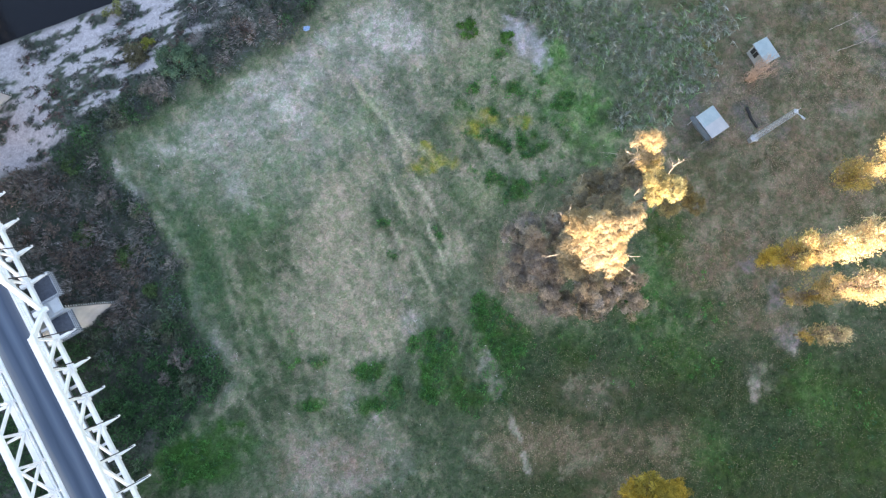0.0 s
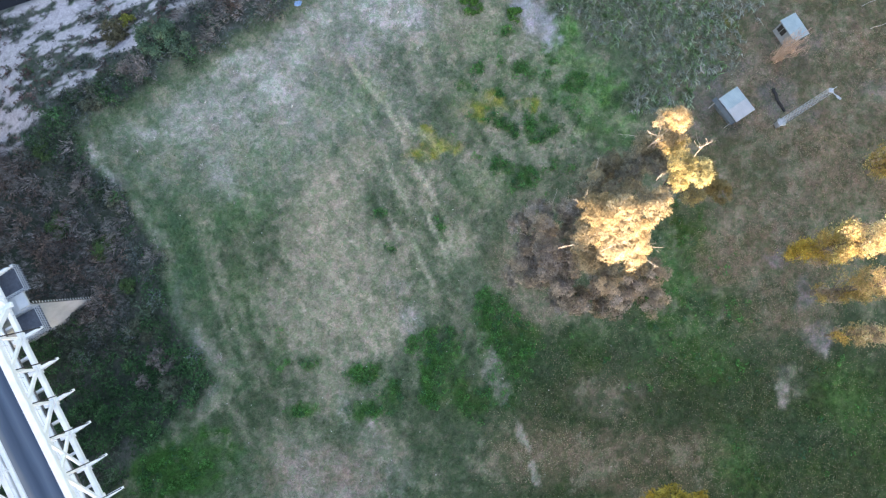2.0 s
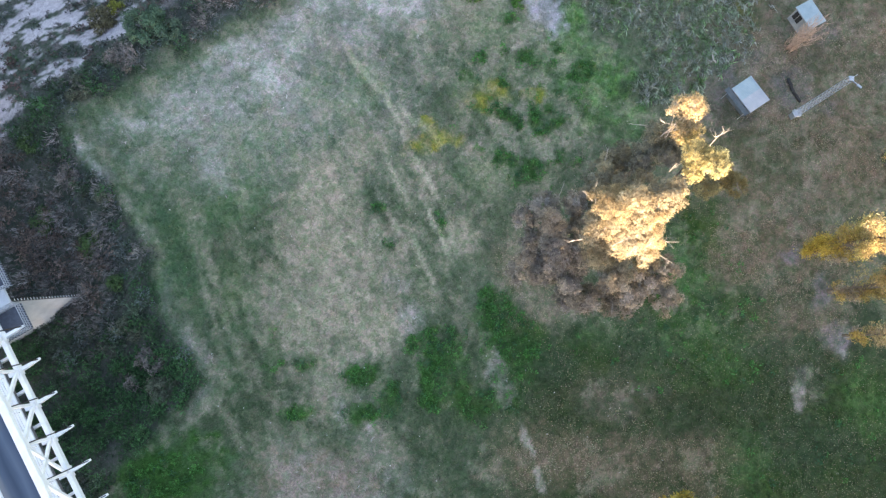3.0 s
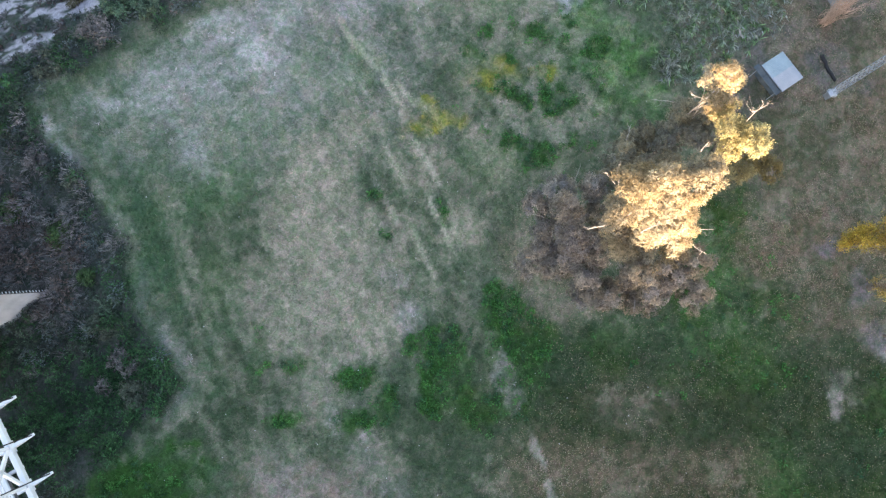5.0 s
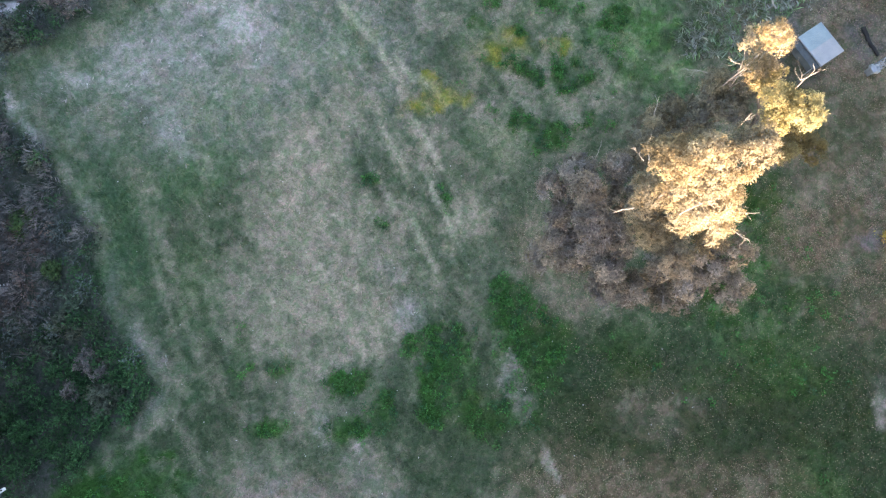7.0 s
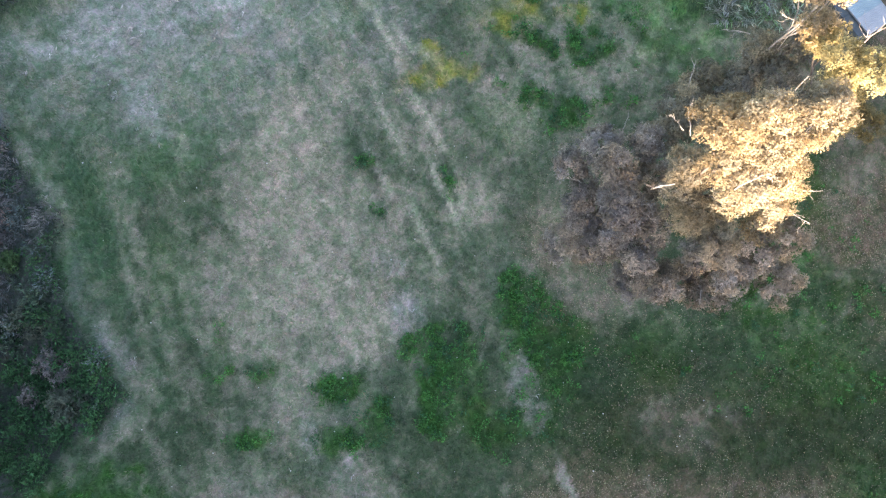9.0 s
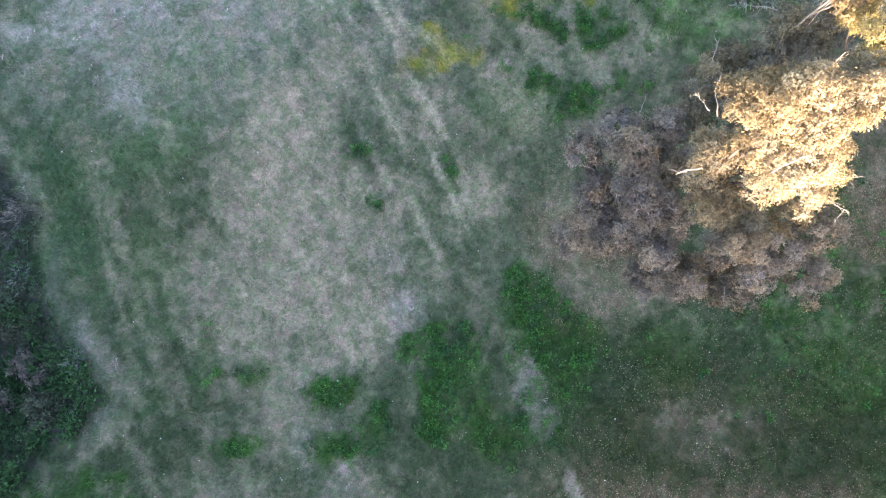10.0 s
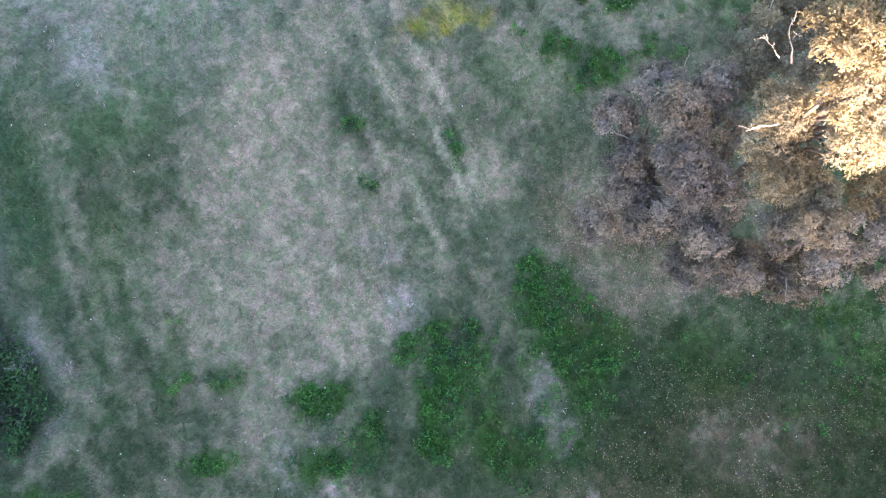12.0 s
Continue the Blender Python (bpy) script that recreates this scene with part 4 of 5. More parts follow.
# ---------------------------------------------------------------- sheds and mast
def shed(corner, along, across, wide, deep, tall, drop, name_label, window=False, pink=True, skin=None, awning=0.0):
    """A small sheet-metal hut: four walls, a skillion roof of two sheets, a door or a window opening."""
    sh = new("shed")
    skin = skin or M_SHEDWALL
    u, v = Vector((*along, 0)).normalized(), Vector((*across, 0)).normalized()
    gz0 = min(land_at(corner[0] + u.x * a + v.x * b, corner[1] + u.y * a + v.y * b) for a in (0, wide) for b in (0, deep))
    sh.matrix_world = Matrix(((u.x, v.x, 0, corner[0]), (u.y, v.y, 0, corner[1]), (0, 0, 1, gz0), (0, 0, 0, 1)))
    tagged(sh, name_label, "shed")
    t, i = 0.06, 0.18
    w, d = wide - 2 * i, deep - 2 * i
    part("wall", box_bm((t, d, tall), (i + t / 2, deep / 2, tall / 2)), skin, sh)
    part("wall", box_bm((t, d, tall), (wide - i - t / 2, deep / 2, tall / 2)), skin, sh)
    part("wall", box_bm((w - 2 * t, t, tall), (wide / 2, deep - i - t / 2, tall / 2)), skin, sh)
    if window:
        # the opening starts 0.1 m from the corner; sill at 0.75 m
        a, b = i + t + 0.12, i + t + 1.15
        part("wall", box_bm((a - i - t, t, tall), ((a + i + t) / 2, i + t / 2, tall / 2)), skin, sh)
        part("wall", box_bm((wide - i - t - b, t, tall), ((b + wide - i - t) / 2, i + t / 2, tall / 2)), skin, sh)
        part("wall", box_bm((b - a, t, 0.75), ((a + b) / 2, i + t / 2, 0.375)), skin, sh)
        # a solid dark sheet closes the gap, shade of the inside as colour
        part("dark_window_panel", box_bm((b - a, 0.02, tall - 0.75), ((a + b) / 2, i + t - 0.012, 0.75 + (tall - 0.75) / 2)), M_DARK, sh, "near-black panel in the window, for the shade inside")
        part("mullion", box_bm((0.05, 0.05, tall - 0.75), ((a + b) / 2, i + 0.01, 0.75 + (tall - 0.75) / 2)), skin, sh)
    else:
        part("wall", box_bm((w - 2 * t, t, tall), (wide / 2, i + t / 2, tall / 2)), skin, sh)
        door = part("door", box_bm((0.85, 0.05, 1.9), (wide * 0.35, i - 0.03, 0.97), None, 0.01), M_SHEDWALL, sh, "plain dark grey sheet door")
        part("handle", box_bm((0.05, 0.06, 0.16), (wide * 0.35 + 0.33, i - 0.08, 1.0)), M_DARKSTEEL, door)
    # corrugated roof sheets
    for a, b, mat in ((0.0, 0.52, M_ROOFSHEET), (0.51, 1.0, M_ROOFPINK if pink else M_ROOFSHEET)):
        nxs = 44
        verts, faces = [], []
        for k in range(nxs + 1):
            x = wide * (a + (b - a) * k / nxs)
            for y in (-0.02, deep + 0.02):
                verts.append((x, y, tall + 0.07 + drop * (1 - y / deep) + 0.022 * math.sin(k * math.pi / 2) + (0.012 if a else 0)))
        for k in range(nxs):
            faces.append((2 * k, 2 * k + 2, 2 * k + 3, 2 * k + 1))
        part("roof_sheet", mesh_of("roof_sheet", verts, faces, mat), mat, sh)
    part("fascia", box_bm((wide, 0.04, 0.14), (wide / 2, -0.03, tall + 0.02 + drop)), M_GALV, sh)
    if awning:
        # lean-to of darker sheets on two posts, its far sheet pushed out past the roof's corner
        for a, b, mat in ((-0.10, 0.30, M_SHEDWALL), (0.31, 0.98, M_SHEDWALL)):
            turn = Matrix.Rotation(0.18, 3, "X")
            part("awning_sheet", box_bm((wide * (b - a), awning + 0.15, 0.03), (wide * (a + b) / 2, -awning / 2 - 0.06, tall - 0.16), turn, 0.008), mat, sh, "dark grey lean-to sheet")
        for q in (0.1, wide - 0.3):
            part("awning_post", box_bm((0.07, 0.07, tall - 0.2), (q, -awning + 0.02, tall / 2 - 0.1), None, 0.006), M_GALV, sh)
    part("fascia", box_bm((wide, 0.04, 0.14), (wide / 2, deep + 0.03, tall + 0.02)), M_GALV, sh)
    return sh


shed((29.58, 26.58), (0.575, -0.818), (0.818, 0.575), 3.2, 2.50, 1.95, 0.10, "small grey metal shed with pale blue-grey roof and dark lean-to", awning=0.42)
shed((36.78, 35.79), (0.5, -0.866), (0.866, 0.5), 2.87, 1.95, 2.2, 0.10, "small grey metal shed with a dark panel in its window", window=True, pink=False, skin=M_GREYWALL)


def lattice_mast(x, y, tall):
    mast = new("lattice_mast")
    mast.location = (x, y, land_at(x, y) - 0.02)
    tagged(mast, "slim galvanised lattice mast standing on a grey concrete footing", "mast")
    part("footing", box_bm((0.8, 0.75, 0.5), (0, 0, 0.2), None, 0.05), M_CONCRETE, mast, "grey concrete footing block")
    part("meter_box", box_bm((0.5, 0.6, 0.9), (-0.55, -0.35, 0.55), Matrix.Rotation(0.4, 3, "Z"), 0.03), M_GALV, mast)
    r = 0.24
    corners = [(-r, -r), (r, -r), (r, r), (-r, r)]
    for cx, cy in corners:
        part("mast_leg", beam_bm((cx, cy, 0.6), (cx * 0.8, cy * 0.8, tall), 0.07, 0.07, 0.0), M_GALV, mast)
    n = 26
    for k in range(n):
        z0, z1 = 0.65 + (tall - 0.7) * k / n, 0.65 + (tall - 0.7) * (k + 1) / n
        s = 1 - 0.2 * z0 / tall
        for q in range(4):
            a, b = corners[q], corners[(q + 1) % 4]
            if k % 2:
                a, b = b, a
            part("lacing", beam_bm((a[0] * s, a[1] * s, z0), (b[0] * s, b[1] * s, z1), 0.035, 0.035, 0.0), M_GALV, mast)
    part("head_plate", box_bm((0.46, 0.46, 0.08), (0, 0, tall), None, 0.01), M_GALV, mast)
    arm = part("side_arm", beam_bm((0, 0, tall - 0.15), (0.75, -0.6, tall - 0.15), 0.07, 0.07, 0.0), M_GALV, mast)
    part("lamp_head", box_bm((0.5, 0.22, 0.14), (0.8, -0.66, tall - 0.18), Matrix.Rotation(-0.7, 3, "Z"), 0.03), M_GALV, arm)
    part("whip", beam_bm((0, 0, tall), (0, 0, tall + 0.9), 0.03, 0.03, 0.0), M_WHITE, mast)
    return mast


lattice_mast(37.3, 24.7, 9.4)


def lying_pole(name, label, category, points, r0, r1, mat, seed):
    """A log, stick or branch lying on the ground along a bent line."""
    rng = np.random.default_rng(seed)
    pts = []
    for k in range(len(points) - 1):
        for q in range(5):
            f = q / 5
            x, y = points[k][0] * (1 - f) + points[k + 1][0] * f, points[k][1] * (1 - f) + points[k + 1][1] * f
            pts.append((x + rng.normal() * 0.04, y + rng.normal() * 0.04))
    pts.append(points[-1])
    n = len(pts)
    radii = [r0 + (r1 - r0) * k / (n - 1) for k in range(n)]
    v, f = tube_arrays([(x, y, land_at(x, y) + radii[k] * 0.8) for k, (x, y) in enumerate(pts)], radii, 8)
    f = f + [tuple(range(7, -1, -1))[:4], tuple(range(len(v) - 8, len(v) - 4))]
    ob = part(name, mesh_of(name, [tuple(q) for q in v], f, mat, flat=False), mat)
    return tagged(ob, label, category)


# the near-black bar is added for the dark of a shadowed trench
lying_pole("shadow_strip", "dark curved bar standing in for the shadowed trench by the mast", "log", [(36.6, 28.6), (37.0, 27.3), (37.8, 26.0)], 0.20, 0.14, M_DARK, 81)
lying_pole("plank", "short pale plank lying in rough grass", "plank", [(28.5, 31.2), (28.9, 30.3)], 0.11, 0.1, M_BARK, 82)
lying_pole("pale_rod", "long thin pale rod lying in the grass", "branch", [(47.6, 39.0), (50.0, 40.2), (51.9, 41.5)], 0.035, 0.018, M_BARK, 83)
lying_pole("pale_rod", "long thin pale rod lying in the grass", "branch", [(48.4, 36.2), (51.0, 37.2), (53.6, 38.6)], 0.035, 0.018, M_BARK, 84)


for k, (px, py, turn, ln) in enumerate([(-33.0, 43.0, 0.5, 3.2), (-31.5, 41.6, 0.9, 2.4), (-29.6, 42.4, 0.2, 2.8), (-35.4, 41.8, 0.7, 2.2), (-30.4, 33.6, 2.6, 2.4), (-29.6, 32.2, 2.2, 1.8)]):
    lying_pole("driftwood", "bleached grey branch lying on the river bank", "branch", [(px, py), (px + 0.5 * ln * math.cos(turn), py + 0.5 * ln * math.sin(turn)), (px + ln * math.cos(turn + 0.25), py + ln * math.sin(turn + 0.25))], 0.06, 0.02, M_BARK, 300 + k)


def crumpled_sheet(x, y, seed):
    """A small crumpled plastic sheet caught at the field's edge."""
    rng = np.random.default_rng(seed)
    n, verts, faces = 9, [], []
    for j in range(n):
        for i in range(n):
            u, v = (i / (n - 1) - 0.5) * 0.8, (j / (n - 1) - 0.5) * 0.6
            verts.append((x + u + 0.05 * rng.normal(), y + v + 0.05 * rng.normal(), land_at(x + u, y + v) + 0.14 + 0.10 * rng.random()))
    for j in range(n - 1):
        for i in range(n - 1):
            faces.append((j * n + i, j * n + i + 1, (j + 1) * n + i + 1, (j + 1) * n + i))
    ob = part("plastic_sheet", mesh_of("plastic_sheet", verts, faces, M_BLUE), M_BLUE)
    return tagged(ob, "small crumpled pale blue plastic sheet lying in scrub", "plastic sheet")


crumpled_sheet(-17.6, 37.9, 311)


# ---------------------------------------------------------------- trees
def limb(rng, start, end, r0, r1, bend=0.12, steps=6):
    start, end = Vector(start), Vector(end)
    ln = (end - start).length
    mids = [start]
    off = Vector((0, 0, 0))
    for k in range(1, steps):
        off = off + Vector(rng.normal(size=3)) * ln * bend / steps
        mids.append(start.lerp(end, k / steps) + off)
    mids.append(end)
    return tube_arrays(mids, [r0 + (r1 - r0) * k / steps for k in range(steps + 1)])


def twigs(rng, base, way, length, n=5, r=0.05):
    """A bare forked branch."""
    base, way = Vector(base), Vector(way).normalized()
    tip = base + way * length
    out = [limb(rng, base, tip, r * 1.3, r * 0.4, 0.12)]
    for k in range(n):
        a = base.lerp(tip, 0.35 + 0.6 * rng.random())
        d = (way + Vector(rng.normal(size=3)) * 0.55).normalized()
        out.append(limb(rng, a, a + d * length * (0.2 + 0.3 * rng.random()), r * 0.5, r * 0.18, 0.25, 4))
    return out


def leafy_tree(name, label, foot, lumps, tint, per_area=38, leaf=(0.17, 0.05), trunk=0.35, bark=None, bare=(), seed=1, sub=24, vary=0.26, warm=0.10, per=5, stagger=0.5, girth=0.95):
    """A tree with a bent trunk, limbs to every part of its crown, and rounded boughs of many ragged leafy tufts. lumps:
    x, y, z, radius, brightness (scales the leaf colour; on some trees it paints shade on low boughs).
    """
    rng = np.random.default_rng(seed)
    bark = bark or M_DARKBARK
    fx0, fy0 = foot
    fz = land_at(fx0, fy0)
    tree = new(name)
    tree.location = (fx0, fy0, fz)
    tagged(tree, label, "tree")
    here = Vector((fx0, fy0, fz))
    top = max(lumps, key=lambda q: q[2])
    cen = Vector((sum(q[0] for q in lumps) / len(lumps), sum(q[1] for q in lumps) / len(lumps), 0))
    fork = Vector((fx0 * 0.6 + cen.x * 0.4, fy0 * 0.6 + cen.y * 0.4, fz + 0.42 * (top[2] - fz))) - here
    pieces = [limb(rng, (0, 0, -0.3), fork, trunk, trunk * 0.75, 0.06), limb(rng, fork, Vector(top[:3]) - here, trunk * 0.75, 0.06, 0.08)]
    v, f = join_arrays(pieces)
    part("trunk", mesh_of("trunk", v, f, bark, flat=False), bark, tree)
    centres, radii, tones, hearts = [], [], [], []
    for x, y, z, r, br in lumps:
        p, r = Vector((x, y, z + stagger * rng.uniform(-1, 1))) - here, r * girth
        at = fork.lerp(Vector(top[:3]) - here, 0.5 * rng.random()) if p.z > fork.z else Vector((0, 0, 0)).lerp(fork, 0.5 + 0.5 * rng.random())
        v, f = limb(rng, at, p, trunk * 0.35, 0.04, 0.15)
        pieces = [(v, f)]
        bough = rng.uniform(1 - warm, 1 + warm)
        spin = 6.283 * rng.random()
        for k in range(sub):
            # tufts spread evenly over the bough's upper side, with gaps where one is short
            up = 1.0 - 1.15 * (k + 0.5) / sub
            a, flat = spin + 2.39996 * k, math.sqrt(max(0.0, 1 - up * up))
            d = np.array([flat * math.cos(a), flat * math.sin(a), up]) + rng.normal(size=3) * 0.12
            c = np.array(p) + d * r * rng.uniform(0.62, 0.92)
            if rng.random() < 0.06 + 0.08 * stagger:
                continue
            centres.append(c)
            hearts.append(np.array(p))
            radii.append(r * rng.uniform(0.22, 0.36))
            h = rng.uniform(1 - warm, 1 + warm)
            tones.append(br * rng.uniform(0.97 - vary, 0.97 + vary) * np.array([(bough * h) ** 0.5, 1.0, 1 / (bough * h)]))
            if k % 3 == 0:
                pieces.append(limb(rng, p, Vector(c), 0.03, 0.01, 0.12, 3))
        v, f = join_arrays(pieces)
        part("limb", mesh_of("limb", v, f, bark, flat=False), bark, tree)
    for base, way, ln in bare:
        v, f = join_arrays(twigs(rng, Vector(base) - here, way, ln, 4, 0.021))
        part("bare_branch", mesh_of("bare_branch", v, f, M_BARK, flat=False), M_BARK, tree, "bare pale dead branch")
    base, way, length, own = tuft_sprigs(centres, radii, per_area, rng)
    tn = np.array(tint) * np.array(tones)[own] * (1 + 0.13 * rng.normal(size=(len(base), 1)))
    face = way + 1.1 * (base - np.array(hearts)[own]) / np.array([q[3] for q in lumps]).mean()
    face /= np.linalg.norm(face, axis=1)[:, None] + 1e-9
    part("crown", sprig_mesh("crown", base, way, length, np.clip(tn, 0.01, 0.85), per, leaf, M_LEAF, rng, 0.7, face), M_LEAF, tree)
    return tree


# lobes below about 15 m have less brightness, shade put into their leaf colour
leafy_tree("gum_tree", "tall spreading gum tree with a brown-olive crown and bare pale branches", (13.2, 8.6), [
    (11.56, 10.27, 19.4, 1.2, 0.99), (11.99, 10.19, 20.4, 1.3, 1.05), (12.67, 9.66, 21.0, 1.4, 1.05), (13.67, 9.00, 20.8, 1.4, 1.13),
    (12.88, 8.64, 19.2, 1.5, 1.07), (13.76, 7.70, 18.6, 1.4, 1.13), (15.01, 7.18, 17.8, 1.3, 1.11), (13.49, 7.37, 17.0, 1.2, 1.15),
    (14.54, 9.61, 21.2, 1.4, 1.07), (15.55, 10.31, 21.2, 1.3, 0.94), (16.24, 10.78, 21.0, 0.9, 1.12), (14.85, 8.10, 19.3, 1.4, 1.14),
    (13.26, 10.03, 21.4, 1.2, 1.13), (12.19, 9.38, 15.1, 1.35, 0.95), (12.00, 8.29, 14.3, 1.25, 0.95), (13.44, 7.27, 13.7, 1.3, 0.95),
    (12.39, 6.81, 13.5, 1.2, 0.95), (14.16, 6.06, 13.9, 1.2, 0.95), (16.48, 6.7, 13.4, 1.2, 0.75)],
    (0.41, 0.337, 0.214), 64, (0.14, 0.048), 0.42, None,
    [((15.6, 7.3, 16.8), (0.81, -0.57, 0.14), 2.1), ((15.7, 7.9, 17.2), (0.98, -0.10, 0.15), 2.1), ((10.1, 7.6, 18.5), (-0.95, -0.28, 0.16), 1.3), ((11.5, 10.5, 17.0), (0.01, 0.98, 0.17), 1.7), ((11.4, 11.0, 16.4), (-0.68, 0.69, 0.27), 1.1), ((15.3, 9.1, 19.5), (0.56, 0.80, 0.22), 1.4), ((11.5, 6.6, 21.6), (0.84, 0.49, 0.22), 1.3)], 41)
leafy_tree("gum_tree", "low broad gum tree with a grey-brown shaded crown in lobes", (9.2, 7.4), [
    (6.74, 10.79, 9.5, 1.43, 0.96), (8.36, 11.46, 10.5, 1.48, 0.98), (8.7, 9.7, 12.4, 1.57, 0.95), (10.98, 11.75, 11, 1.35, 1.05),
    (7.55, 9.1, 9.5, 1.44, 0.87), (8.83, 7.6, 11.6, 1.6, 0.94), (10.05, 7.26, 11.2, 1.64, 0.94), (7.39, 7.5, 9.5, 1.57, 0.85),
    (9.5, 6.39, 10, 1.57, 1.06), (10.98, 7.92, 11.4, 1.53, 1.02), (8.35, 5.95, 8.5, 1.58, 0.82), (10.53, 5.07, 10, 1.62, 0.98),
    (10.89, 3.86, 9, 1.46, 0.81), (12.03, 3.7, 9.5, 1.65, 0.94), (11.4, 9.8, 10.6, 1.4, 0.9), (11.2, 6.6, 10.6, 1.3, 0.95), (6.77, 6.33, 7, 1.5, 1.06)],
    (0.325, 0.28, 0.228), 66, (0.14, 0.062), 0.28, None,
    [((8.9, 6.5, 9.6), (-0.94, -0.27, -0.20), 2.0), ((9.8, 12.6, 10.4), (0.3, 0.8, 0.2), 1.3), ((7.4, 9.6, 10.4), (-0.7, 0.3, 0.2), 1.1), ((9.6, 7.4, 12.0), (-0.3, 0.5, 0.5), 1.0), ((8.7, 7.0, 12.4), (0.1, 0.5, 0.8), 0.9), ((10.4, 7.5, 12.6), (0.3, -0.6, 0.5), 1.1)], 42, vary=0.34, stagger=1.3, girth=0.86)
leafy_tree("gum_tree", "rounded gum tree with a brown crown beside the taller gum", (15.4, 4.6), [
    (13.9, 4.8, 14.4, 1.2, 1.08), (14.1, 5.5, 12.0, 1.5, 1.0), (15.73, 3.82, 10.5, 1.47, 1.05), (13.91, 4.16, 9.5, 1.48, 1.08), (15.21, 3.16, 9, 1.61, 0.87),
    (16.51, 4.82, 11, 1.39, 0.9), (18.65, 3.96, 10, 1.64, 0.96), (16.67, 5.42, 12, 1.54, 0.93), (18.3, 6, 11.8, 1.5, 0.95)],
    (0.38, 0.32, 0.25), 62, (0.14, 0.062), 0.26, None, [((14.4, 3.2, 10.6), (-0.2, -0.9, 0.2), 0.9)], 43, vary=0.34, stagger=1.3, girth=0.86)
# the low lobes, 0.55 to 0.8, carry painted shade in the leaf colour
leafy_tree("wattle_tree", "olive and yellow leaved tree with a pale forked dead limb", (20.6, 15.2), [
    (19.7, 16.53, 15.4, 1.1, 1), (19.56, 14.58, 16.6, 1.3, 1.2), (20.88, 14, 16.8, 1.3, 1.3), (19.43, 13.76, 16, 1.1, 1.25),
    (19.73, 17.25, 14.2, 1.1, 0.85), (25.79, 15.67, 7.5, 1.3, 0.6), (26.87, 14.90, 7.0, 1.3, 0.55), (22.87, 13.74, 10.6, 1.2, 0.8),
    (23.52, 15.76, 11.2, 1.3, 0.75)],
    (0.37, 0.315, 0.145), 58, (0.13, 0.05), 0.26, None, [((21.6, 16.2, 14.6), (-0.05, 0.25, 0.9), 3.0), ((21.5, 16.6, 16.0), (0.8, 0.4, 0.6), 1.2)], 44)
# brightness falls from the upper lobes to the lower two
leafy_tree("sapling_gum_tree", "slim gum tree with a small pinkish-tan crown on white limbs", (18.9, 17.6), [
    (18.9, 18.3, 17.8, 1.15, 1.2), (19.6, 18.8, 17.4, 1.0, 1.2), (18.3, 18.7, 17.2, 0.95, 1.15), (19.1, 17.4, 15.2, 1.1, 0.95), (19.9, 17.8, 14.2, 1.1, 0.85)],
    (0.46, 0.37, 0.23), 55, (0.12, 0.045), 0.075, M_BARK, [((18.9, 17.8, 15.8), (0.1, 0.3, 1), 1.8), ((18.8, 17.7, 15.0), (-0.9, 0.2, 0.3), 1.6)], 45)
leafy_tree("wattle_tree", "dark olive bushy tree in the shade between gums", (16.6, 15.6), [
    (19.96, 18.06, 12, 1.2, 0.82), (18.66, 18.51, 11, 1.3, 1.1), (18.16, 17.47, 10, 1.4, 1.15), (15.93, 16.83, 9, 1.5, 0.83),
    (14.69, 16.03, 9, 1.4, 1.08), (17.15, 15.94, 10, 1.4, 0.94), (19.5, 16.57, 11, 1.3, 0.85), (12.74, 12.78, 11, 1.4, 0.9),
    (13.34, 14.48, 11, 1.4, 1.07), (15, 13.2, 11.5, 1.4, 1.11), (16.8, 13.4, 11.5, 1.4, 0.82)],
    (0.29, 0.26, 0.185), 58, (0.14, 0.062), 0.24, None, [((13.6, 15.4, 11.6), (0.1, 0.8, 0.5), 1.4), ((17.6, 19.0, 11.4), (-0.9, 0.1, 0.1), 1.6), ((18.1, 13.9, 15.0), (0.2, 0.3, 0.9), 1.2)], 46)


